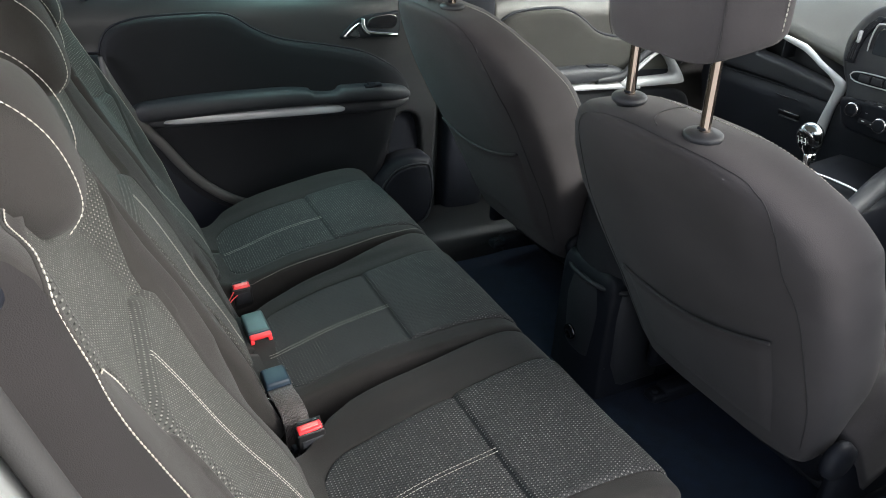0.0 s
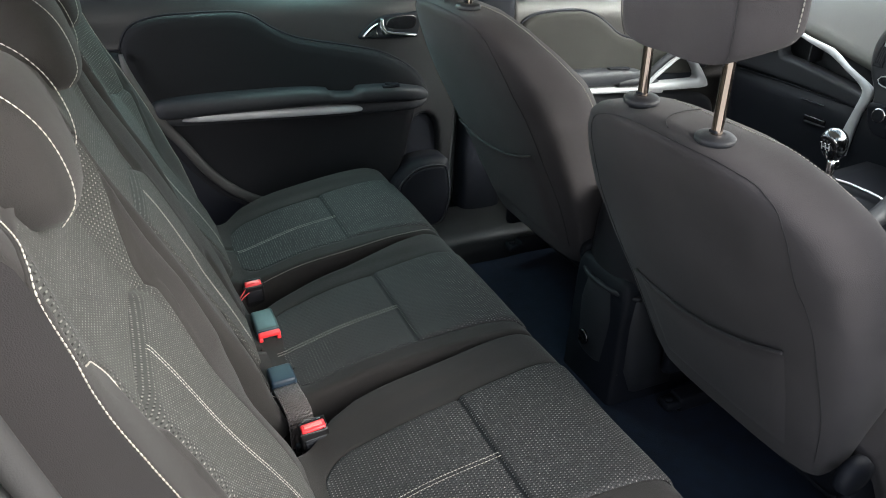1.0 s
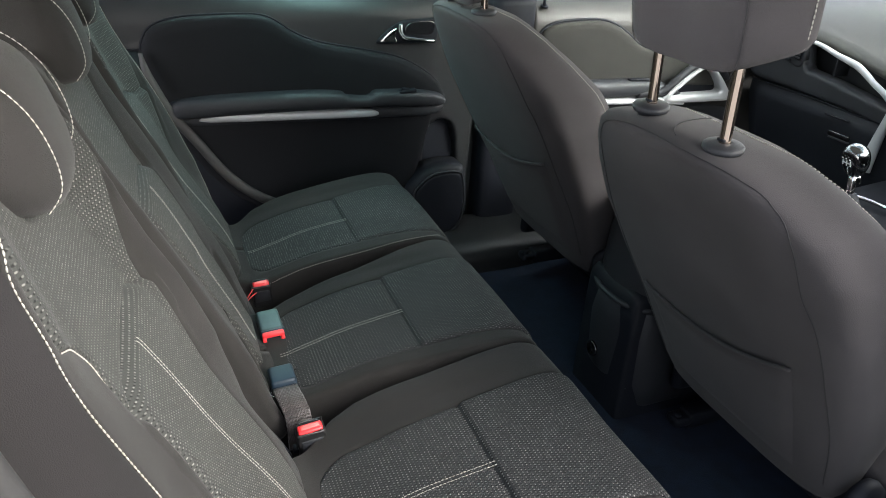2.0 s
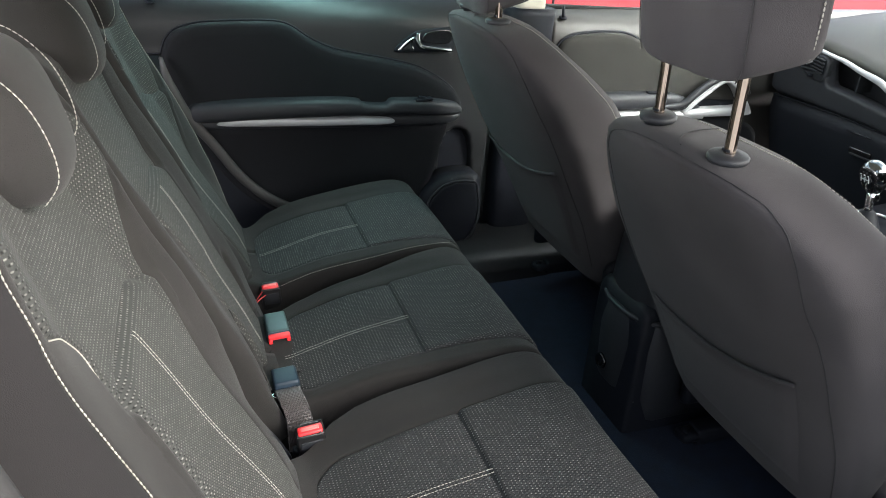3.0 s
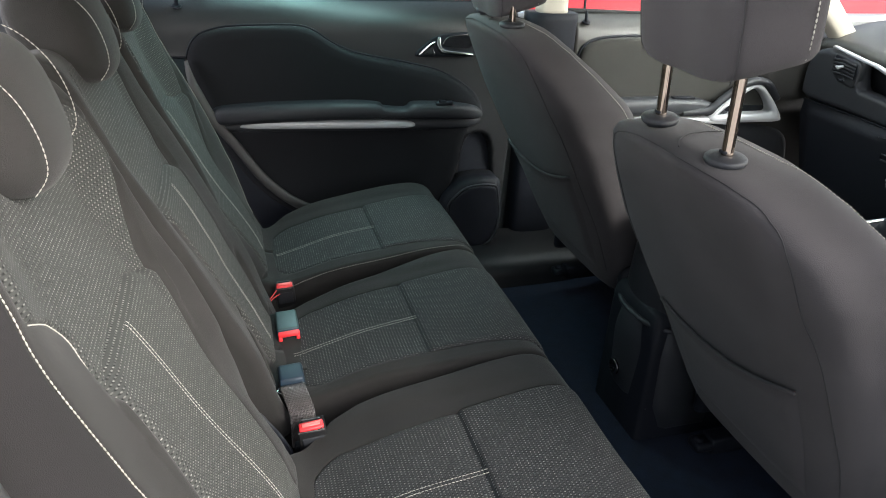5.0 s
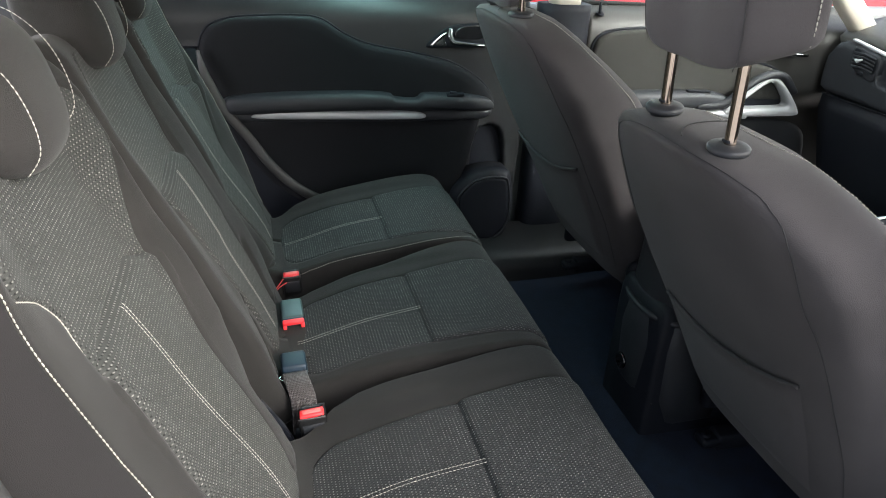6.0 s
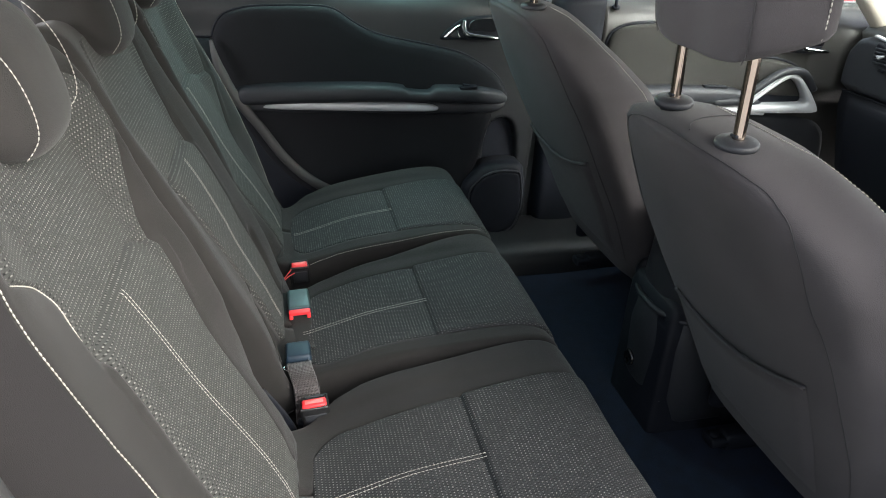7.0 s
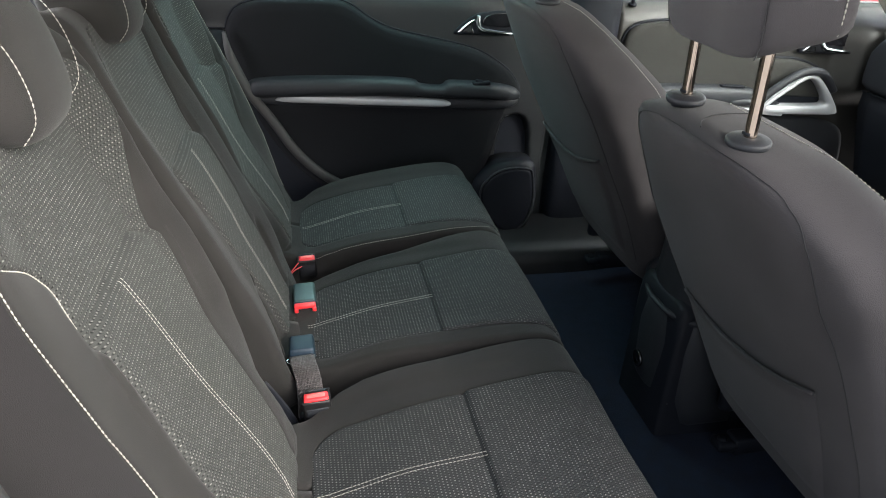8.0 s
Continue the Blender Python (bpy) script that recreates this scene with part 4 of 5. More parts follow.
def signed(x, z, poly):
    """Distance into (plus) or outside (minus) a polygon."""
    best = 9.0
    n = len(poly)
    for i in range(n):
        a, b = np.array(poly[i]), np.array(poly[(i + 1) % n])
        t = np.clip(np.dot((x, z) - a, b - a) / (np.dot(b - a, b - a) + 1e-12), 0, 1)
        best = min(best, float(np.hypot(*((x, z) - a - t * (b - a)))))
    return best if inside(x, z, poly) else -best


def heightfield(name, x0, x1, z0, z1, f, step=0.01, back=0.05):
    xs, zs = np.arange(x0, x1 + step / 2, step), np.arange(z0, z1 + step / 2, step)
    rows = []
    for z in zs:
        row = [(x, f(x, z), z) for x in xs]
        rows.append(row + [(xs[-1], 0.925, z), (xs[0], 0.925, z)])
    return grid(name, rows, wrap=True, caps=False)


rear_door = thing("rear_door", "closed rear car door with dark trim panel and silver strip", "car door", at=(0, 0, 0))
Y_DOOR = 0.83
BOTTLE = [tuple(q) for q in spline([(0.654, 0.30), (0.648, 0.36), (0.652, 0.412), (0.667, 0.447), (0.697, 0.456), (0.724, 0.446), (0.74, 0.411), (0.748, 0.357), (0.744, 0.30)], 24, closed=True)]


def rear_skin(x, z):
    y = Y_DOOR
    q = min(0.084, max(0.0, z - 0.742))
    y += 0.085 - math.sqrt(0.085 ** 2 - q * q)               # sill rolling over to the glass
    y -= 0.02 * sm(0.70, 0.64, z) * sm(0.0, -0.1, x)
    y += 0.02 * sm(0.45, 0.2, z)
    if 0.6 < x < 0.77 and 0.3 < z < 0.52:
        d = signed(x, z, BOTTLE)
        y += 0.06 * sm(-0.002, 0.012, d)
    return y


# rear door colours are darkened to stand for its shade
part("trim_panel", heightfield("trim_panel", -0.30, 0.80, 0.02, 0.822, rear_skin, 0.008), SHADED_TRIM, rear_door, "soft plastic upper trim, darkened for shade")

on_door = lambda base: (lambda x, z, h: (x, base - h, z))
INSERT = [(-0.103, 0.676), (-0.078, 0.733), (-0.017, 0.757), (0.07, 0.763), (0.147, 0.764), (0.19, 0.761), (0.222, 0.749), (0.262, 0.722), (0.31, 0.699), (0.36, 0.685), (0.472, 0.664), (0.57, 0.639), (0.656, 0.589), (0.694, 0.539),
          (0.697, 0.505), (0.66, 0.487), (0.4, 0.49), (0.1, 0.492), (-0.03, 0.50), (-0.065, 0.545), (-0.09, 0.62)]
loop = spline(INSERT, 150, closed=True)
part("insert_panel", plate("insert_panel", loop, on_door(Y_DOOR), 0.026, 0.012, 0.002), SHADED_CLOTH, rear_door, "dark cloth insert panel")
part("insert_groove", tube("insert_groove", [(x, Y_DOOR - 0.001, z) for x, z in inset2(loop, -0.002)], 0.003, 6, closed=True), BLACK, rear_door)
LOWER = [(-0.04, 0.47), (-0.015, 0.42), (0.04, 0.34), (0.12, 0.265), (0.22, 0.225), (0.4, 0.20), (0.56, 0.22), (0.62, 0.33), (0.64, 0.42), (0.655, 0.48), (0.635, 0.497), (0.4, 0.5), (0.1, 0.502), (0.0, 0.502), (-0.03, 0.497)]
part("lower_panel", plate("lower_panel", spline(LOWER, 120, closed=True), on_door(Y_DOOR + 0.012), 0.046, 0.012, 0.002), SHADED_CLOTH, rear_door, "dark grained lower trim")
# black plate set in the bottle hollow, painting its deep shade
part("bottle_shade", plate("bottle_shade", np.array(BOTTLE), on_door(Y_DOOR + 0.03), 0.004, 0.002), BLACK, rear_door, "black plate for the shade in the bottle recess")
part("trim_joint", tube("trim_joint", [(x, rear_skin(x, 0.686) - 0.001, 0.686) for x in np.linspace(-0.16, -0.098, 8)], 0.002, 6), BLACK, rear_door)
# black sheet that paints the shaded gap behind the door's rear border
GAP_SHADE = [(-0.108, 0.684), (-0.2, 0.684), (-0.298, 0.68), (-0.298, 0.35), (-0.298, 0.03), (0.1, 0.03), (0.4, 0.03), (0.4, 0.22), (0.25, 0.238), (0.181, 0.266), (0.117, 0.308), (0.058, 0.37), (0.003, 0.453), (-0.05, 0.528), (-0.084, 0.603), (-0.1, 0.65)]
part("gap_shade", plate("gap_shade", GAP_SHADE, on_door(0.826), 0.022, 0.002), BLACK, rear_door, "black sheet for the shaded gap at the door's rear edge")
# pale edge ridge down the rear border
ridge = spline([(-0.104, 0.79, 0.684), (-0.098, 0.782, 0.65), (-0.084, 0.78, 0.605), (-0.05, 0.785, 0.53), (0.003, 0.79, 0.455), (0.058, 0.79, 0.372), (0.117, 0.79, 0.31), (0.179, 0.79, 0.268), (0.25, 0.79, 0.24), (0.35, 0.79, 0.22)], 60)
part("edge_ridge", tube("edge_ridge", ridge, np.interp(np.linspace(0, 1, 60), [0.0, 0.12, 1.0], [0.0035, 0.0065, 0.0075]), 16, 1.9), RIDGE, rear_door, "dark grey moulded edge ridge")


def sweep_x(name, stations, seg=28, e=0.7):
    """A moulding along x: stations (x, z centre, half-height, y front, y back)."""
    st = spline(stations, 80)
    rows = []
    for x, z, hh, yf, yb in st:
        row = []
        for a in np.linspace(0, 2 * math.pi, seg, endpoint=False):
            ca, sa = math.cos(a), math.sin(a)
            row.append((x, (yf + yb) / 2 - (yb - yf) / 2 * math.copysign(abs(ca) ** e, ca), z + hh * math.copysign(abs(sa) ** e, sa)))
        rows.append(row)
    return grid(name, rows, wrap=True, caps=True)


part("armrest", sweep_x("armrest", [(-0.06, 0.535, 0.008, 0.80, 0.84), (-0.05, 0.537, 0.02, 0.785, 0.84), (-0.02, 0.54, 0.026, 0.772, 0.84), (0.1, 0.546, 0.027, 0.762, 0.84), (0.3, 0.547, 0.026, 0.762, 0.84),
                                    (0.385, 0.543, 0.023, 0.766, 0.84), (0.40, 0.538, 0.018, 0.77, 0.84), (0.46, 0.535, 0.016, 0.772, 0.84), (0.475, 0.540, 0.022, 0.768, 0.84), (0.5, 0.541, 0.024, 0.766, 0.84), (0.6, 0.536, 0.024, 0.77, 0.84), (0.67, 0.527, 0.02, 0.785, 0.84), (0.695, 0.52, 0.008, 0.80, 0.84)]),
     PLASTIC, rear_door, "dark padded armrest")
part("lower_armrest", sweep_x("lower_armrest", [(-0.045, 0.507, 0.006, 0.805, 0.84), (0.0, 0.506, 0.016, 0.795, 0.84), (0.3, 0.503, 0.02, 0.79, 0.84), (0.55, 0.5, 0.02, 0.785, 0.84), (0.66, 0.5, 0.017, 0.79, 0.84), (0.69, 0.505, 0.007, 0.80, 0.84)]), PLASTIC, rear_door)
part("silver_strip", sweep_x("silver_strip", [(0.012, 0.5075, 0.0015, 0.796, 0.812), (0.03, 0.511, 0.007, 0.786, 0.81), (0.07, 0.513, 0.011, 0.78, 0.81), (0.2, 0.511, 0.0125, 0.776, 0.81), (0.38, 0.506, 0.0125, 0.776, 0.81), (0.46, 0.503, 0.011, 0.778, 0.81), (0.488, 0.501, 0.007, 0.784, 0.81), (0.5, 0.4995, 0.0015, 0.795, 0.81)]), SILVER, rear_door, "satin silver trim strip")
sw = part("window_switch", turned(rbox(0.05, 0.018, 0.01, 0.003), pose(0.572, 0.782, 0.556, 0, -4, 0)), BLACK, rear_door, "black window switch")
part("switch_key", turned(rbox(0.022, 0.012, 0.007, 0.002), pose(0.566, 0.781, 0.563, 0, 8, 0)), BLACK, sw)


def door_handle(parent, x, z, y, s=1.0):
    """A chrome pull lever in a black wedge-shaped dish."""
    dish = part("handle_dish", plate("handle_dish", spline([(x - 0.01, z - 0.022), (x + 0.02, z + 0.012), (x + 0.06, z + 0.034), (x + 0.13, z + 0.041), (x + 0.165, z + 0.04), (x + 0.166, z - 0.01), (x + 0.15, z - 0.024), (x + 0.05, z - 0.025)], 70, closed=True), on_door(y + 0.012), 0.013, 0.003), BLACK, parent, "black handle recess")
    lever = tube("handle", spline([(x + 0.055, y - 0.006, z + 0.028), (x + 0.053, y - 0.014, z + 0.008), (x + 0.062, y - 0.02, z - 0.006), (x + 0.09, y - 0.022, z - 0.011), (x + 0.125, y - 0.022, z - 0.014), (x + 0.15, y - 0.018, z - 0.0165)], 40), [0.0075 - 0.003 * abs(t - 0.35) for t in np.linspace(0, 1, 40)], 12)
    part("handle", lever, DARK_CHROME, dish, "dark chrome door handle")
    part("handle_cup", plate("handle_cup", spline([(x + 0.0, z - 0.02), (x + 0.014, z - 0.002), (x + 0.034, z + 0.013), (x + 0.048, z + 0.018), (x + 0.04, z - 0.002), (x + 0.046, z - 0.02)], 40, closed=True), on_door(y), 0.006, 0.003), CHROME, dish, "chrome handle cup")
    part("handle_pocket", plate("handle_pocket", spline([(x + 0.07, z + 0.004), (x + 0.075, z + 0.024), (x + 0.1, z + 0.033), (x + 0.152, z + 0.034), (x + 0.153, z + 0.006), (x + 0.13, z - 0.002)], 40, closed=True), on_door(y), 0.003, 0.001), GLOSS, dish)


door_handle(rear_door, 0.505, 0.706, Y_DOOR - 0.004)


def lock_pin(parent, x, y, z, tall=0.035):
    base = part("pin_seat", moved(disc_lathe("pin_seat", [(0.005, 0), (0.0115, 0), (0.0125, 0.003), (0.010, 0.006), (0.006, 0.004)], 24), pose(x, y, z, 20)), BLACK, parent)
    part("lock_pin", tube("lock_pin", [(x, y, z), (x, y + 0.003, z + tall * 0.7), (x, y + 0.004, z + tall)], [0.0042, 0.0045, 0.0035], 12), BLACK, base, "black door lock pin")


lock_pin(rear_door, -0.115, 0.852, 0.804)
# loudspeaker housing and grille
SPK = [(0.575, 0.26), (0.598, 0.297), (0.637, 0.327), (0.69, 0.337), (0.743, 0.332), (0.758, 0.312), (0.77, 0.225), (0.76, 0.15), (0.737, 0.112), (0.68, 0.088), (0.62, 0.13), (0.58, 0.2)]
spk_loop = spline(SPK, 90, closed=True)
middle = spk_loop.mean(axis=0)
grille_loop = middle + (spk_loop - middle) * 0.8
housing = part("speaker_housing", plate("speaker_housing", spk_loop, on_door(0.84), 0.082, 0.02, 0.0), BLACK, rear_door, "black plastic loudspeaker housing")
part("speaker_grille", plate("speaker_grille", grille_loop, on_door(0.760), 0.006, 0.004, 0.0), BLACK, housing, "black loudspeaker grille")
part("grille_ring", tube("grille_ring", [(x, 0.757, z) for x, z in middle + (spk_loop - middle) * 0.84], 0.003, 6, closed=True), PLASTIC, housing)
part("belt_seal", tube("belt_seal", [(x, 0.908, 0.818 - 0.02 * x) for x in np.linspace(-0.3, 0.82, 30)], 0.006, 8), RUBBER, rear_door, "black rubber window seal")

# front door
front_door = thing("front_door", "closed front car door with silver pull handle", "car door")


def front_skin(x, z):
    q = min(0.079, max(0.0, z + 0.03 * (x - 1.0) - 0.712))
    y = 0.845 + 0.08 - math.sqrt(0.08 ** 2 - q * q) + 0.02 * sm(0.45, 0.2, z) - 0.055 * sm(1.69, 1.79, x) * sm(0.48, 0.55, z) * sm(0.79, 0.73, z)
    return y


# front door colours are lighter to stand for the windscreen's light
part("trim_panel", heightfield("trim_panel", 0.985, 1.98, 0.02, 0.79, front_skin, 0.012), LIT_TRIM, front_door, "soft plastic upper trim, lightened for window light")
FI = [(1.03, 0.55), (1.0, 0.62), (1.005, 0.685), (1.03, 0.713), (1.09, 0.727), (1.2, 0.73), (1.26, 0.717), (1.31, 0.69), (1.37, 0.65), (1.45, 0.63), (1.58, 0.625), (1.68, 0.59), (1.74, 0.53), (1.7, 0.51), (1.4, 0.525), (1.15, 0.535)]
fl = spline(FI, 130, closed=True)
part("insert_panel", plate("insert_panel", fl, on_door(0.845), 0.02, 0.01, 0.002), LIT_CLOTH, front_door, "dark cloth insert panel")
part("insert_groove", tube("insert_groove", [(x, 0.844, z) for x, z in inset2(fl, -0.003)], 0.005, 6, closed=True), BLACK, front_door)
part("armrest", sweep_x("armrest", [(1.0, 0.52, 0.02, 0.80, 0.86), (1.1, 0.525, 0.028, 0.785, 0.86), (1.3, 0.525, 0.028, 0.785, 0.86), (1.42, 0.52, 0.026, 0.79, 0.86), (1.5, 0.50, 0.02, 0.80, 0.86), (1.56, 0.48, 0.01, 0.82, 0.86)]), PLASTIC, front_door, "dark padded armrest")
part("armrest_trim", sweep_x("armrest_trim", [(1.0, 0.487, 0.006, 0.80, 0.86), (1.2, 0.487, 0.01, 0.79, 0.86), (1.4, 0.48, 0.012, 0.79, 0.86), (1.55, 0.468, 0.012, 0.795, 0.86)]), SILVER, front_door, "satin silver armrest trim")
part("window_switch", turned(rbox(0.08, 0.018, 0.006, 0.002), pose(1.36, 0.805, 0.549, 0, 2, 0)), BLACK, front_door, "black window switch")
PULL_OUT = [(1.471, 0.472), (1.476, 0.502), (1.551, 0.56), (1.59, 0.59), (1.618, 0.596), (1.653, 0.579), (1.699, 0.535), (1.738, 0.485), (1.733, 0.466), (1.66, 0.465), (1.581, 0.466)]
PULL_IN = [(1.497, 0.494), (1.503, 0.502), (1.549, 0.538), (1.589, 0.566), (1.619, 0.576), (1.651, 0.558), (1.689, 0.512), (1.691, 0.5), (1.68, 0.495), (1.62, 0.494), (1.572, 0.494)]
rim_out, rim_in = spline(PULL_OUT, 110, closed=True), spline(PULL_IN, 110, closed=True)
rows = []
for loop, y in ((rim_out, 0.83), (rim_out, 0.80), (inset2(rim_out, 0.003), 0.793), (0.6 * rim_out + 0.4 * rim_in, 0.789), (0.25 * rim_out + 0.75 * rim_in, 0.791), (inset2(rim_in, -0.002), 0.795), (rim_in, 0.80), (rim_in, 0.83)):
    rows.append([(x, y, z) for x, z in loop])
part("pull_handle", grid("pull_handle", rows, wrap=True), SILVER, front_door, "satin silver triangular pull handle")
# black plate paints the shade in the handle's opening
part("pull_shade", plate("pull_shade", inset2(rim_in, -0.004), on_door(0.84), 0.008, 0.002), BLACK, front_door, "black plate for the shade inside the pull handle")
part("pull_grip", tube("pull_grip", spline([(1.36, 0.80, 0.505), (1.447, 0.79, 0.512), (1.495, 0.788, 0.548), (1.556, 0.788, 0.59), (1.611, 0.79, 0.603), (1.66, 0.795, 0.59), (1.71, 0.80, 0.54)], 60), 0.0125, 10), PLASTIC, front_door, "dark padded grip along the handle")
lower_f = spline([(1.0, 0.47), (1.4, 0.46), (1.78, 0.43), (1.85, 0.3), (1.8, 0.12), (1.4, 0.08), (1.05, 0.12)], 90, closed=True)
part("door_pocket", plate("door_pocket", lower_f, on_door(0.865), 0.03, 0.02), PLASTIC, front_door, "dark plastic lower trim and pocket")
lock_pin(front_door, 1.02, 0.862, 0.768)
door_handle(front_door, 1.585, 0.672, 0.832)
part("belt_seal", tube("belt_seal", [(x, 0.918, 0.795 - 0.03 * (x - 1.0)) for x in np.linspace(0.97, 2.0, 30)], 0.007, 8), RUBBER, front_door, "black rubber window seal")

# sill tread in the left doorway
tread = thing("sill_tread", "dark plastic tread plate on the far door sill", "sill trim", kind="structure")
rows = []
for x in np.linspace(0.45, 1.2, 40):
    rows.append([(x, y, z) for y, z in ((0.84, 0.13), (0.80, 0.125), (0.70, 0.112), (0.665, 0.104), (0.645, 0.09), (0.638, 0.06), (0.635, 0.02), (0.84, 0.02))])
sharp(part("tread", grid("tread", rows, wrap=True, caps=True), SHADED_TRIM, tread), 60)


# ---- dashboard and console ----
dash = thing("dashboard", "dark dashboard with silver trim arcs and glovebox", "dashboard")
PROFILE = [(2.3, 0.1), (1.95, 0.14), (1.83, 0.2), (1.775, 0.28), (1.762, 0.38), (1.758, 0.50), (1.757, 0.54), (1.763, 0.552)]
rows = []
for y in np.linspace(-0.71, 0.75, 30):
    rows.append([(x + 0.014 * ((y - CY) / 0.8) ** 4, y - 0.3 * max(0.0, 0.52 - z) * ((y - CY) / 0.73) ** 5, z) for x, z in spline(PROFILE, 20)] + [(2.3, y, 0.552)])
part("lower_panel", grid("lower_panel", rows, wrap=True, caps=True), BLACK, dash, "black glovebox panel")
FASCIA_Y = [0.222, 0.24, 0.3, 0.339, 0.42, 0.5, 0.54, 0.552, 0.572, 0.6, 0.65, 0.70, 0.735, 0.757, 0.768]
FASCIA_LOW = [0.549, 0.546, 0.549, 0.552, 0.556, 0.558, 0.558, 0.558, 0.558, 0.558, 0.558, 0.558, 0.559, 0.568, 0.60]
FASCIA_TOP = [0.578, 0.59, 0.6, 0.606, 0.618, 0.626, 0.629, 0.64, 0.704, 0.709, 0.719, 0.724, 0.712, 0.68, 0.64]


def strip_x(name, ys, lows, tops, front, depth, mirror, edge=0.008, n=150):
    """A rounded band across the car between a lower and an upper border, facing the rear."""
    rows = []
    for y in np.linspace(ys[0], ys[-1], n):
        z0, z1 = float(np.interp(y, ys, lows)), float(np.interp(y, ys, tops))
        end = min(1.0, (y - ys[0]) / edge, (ys[-1] - y) / edge)
        row = []
        for t in np.linspace(0, 1, 15):
            z = z0 + (z1 - z0) * t
            k = min(1.0, min(z - z0, z1 - z) / edge)
            k = math.sqrt(max(0.0, 1 - (1 - k) ** 2)) * math.sqrt(max(0.0, 1 - (1 - end) ** 2))
            row.append((front + edge * (1 - k), CY + mirror * (y - CY), z))
        rows.append(row + [(front + depth, CY + mirror * (y - CY), z1), (front + depth, CY + mirror * (y - CY), z0)])
    return grid(name, rows, wrap=True, caps=True)


for mirror in (1, -1):
    part("fascia_pad", strip_x("fascia_pad", FASCIA_Y, FASCIA_LOW, FASCIA_TOP, 1.763, 0.05, mirror, 0.012), PLASTIC, dash, "dark padded fascia round the vent and over the glovebox")
    SHELF = [(CY + mirror * (y - CY), z) for y, z in ((0.59, 0.70), (0.59, 0.61), (0.4, 0.59), (0.22, 0.575), (0.2, 0.64), (0.3, 0.69), (0.45, 0.71))]
    part("shelf_back", plate("shelf_back", spline(SHELF, 60, closed=True), lambda u, v, h: (1.87 - h, u, v), 0.01, 0.003), PLASTIC, dash, "dark hollow of the open shelf")
    part("shelf_divider", turned(rbox(0.06, 0.006, 0.07, 0.002), pose(1.835, CY + mirror * 0.456, 0.622)), PLASTIC, dash)
top = [(1.80, 0.705), (1.79, 0.715), (1.80, 0.732), (1.87, 0.765), (2.0, 0.80), (2.2, 0.82), (2.42, 0.82), (2.42, 0.70), (1.95, 0.66), (1.88, 0.62), (1.87, 0.6), (1.9, 0.58), (2.2, 0.58)]
rows = []
for y in np.linspace(-0.76, 0.82, 30):
    sag = float(np.interp(abs(y - CY), [0.2, 0.346, 0.44, 0.54, 0.65, 0.75], [-0.066, -0.034, -0.014, 0.0, 0.012, 0.01]))
    rows.append([(x + 0.03 * ((y - CY) / 0.8) ** 4, y, z + sag * (1 - sm(1.80, 2.05, x)) - 0.02 * ((y - CY) / 0.8) ** 6) for x, z in spline(top[:7], 24)] + [(2.42, y, 0.62), (1.9, y, 0.63), (1.885, y, 0.655), (1.87, y, 0.69 + sag)])
part("top_pad", grid("top_pad", rows, wrap=True, caps=True), DASH_TOP, dash, "grey soft upper dashboard")
ARC_OUT = [(0.685, 0.733), (0.67, 0.732), (0.563, 0.717), (0.513, 0.7115), (0.458, 0.6995), (0.36, 0.682), (0.27, 0.646), (0.213, 0.622), (0.2, 0.608), (0.205, 0.576), (0.217, 0.538), (0.223, 0.461), (0.225, 0.416)]
ARC_IN = [(0.685, 0.7255), (0.67, 0.7245), (0.563, 0.7075), (0.513, 0.6995), (0.452, 0.684), (0.352, 0.66), (0.272, 0.63), (0.238, 0.607), (0.234, 0.594), (0.236, 0.577), (0.246, 0.53), (0.258, 0.471), (0.263, 0.416)]
arc_x = lambda y: float(np.interp(y, [0.3, 0.38], [1.753, 1.774]))
for mirror in (1, -1):
    rows = []
    for (ya, za), (yb, zb) in zip(spline(ARC_OUT, 140), spline(ARC_IN, 140)):
        row = []
        for t, h in ((0.0, -0.004), (0.0, 0.0), (0.06, 0.004), (0.2, 0.0065), (0.5, 0.0075), (0.8, 0.0065), (0.94, 0.004), (1.0, 0.0), (1.0, -0.004)):
            y, z = ya + (yb - ya) * t, za + (zb - za) * t
            row.append((arc_x(y) - h, CY + mirror * (y - CY), z))
        rows.append(row)
    part("silver_arc", grid("silver_arc", rows, wrap=True, caps=True), SILVER, dash, "satin silver sweeping trim arc")
gb = part("glovebox_slot", turned(rbox(0.012, 0.075, 0.016, 0.003), pose(1.757, 0.358, 0.474)), GLOSS, dash, "glovebox handle slot")
part("slot_lip", turned(rbox(0.01, 0.07, 0.004, 0.0015), pose(1.752, 0.352, 0.470)), PLASTIC, gb)
part("glovebox_line", turned(rbox(0.006, 0.085, 0.003, 0.001), pose(1.7565, 0.38, 0.528)), GLOSS, dash)
part("glovebox_gap", tube("glovebox_gap", [(1.764, 0.745, 0.556), (1.764, 0.5, 0.557), (1.764, 0.23, 0.549)], 0.0022, 6), BLACK, dash)


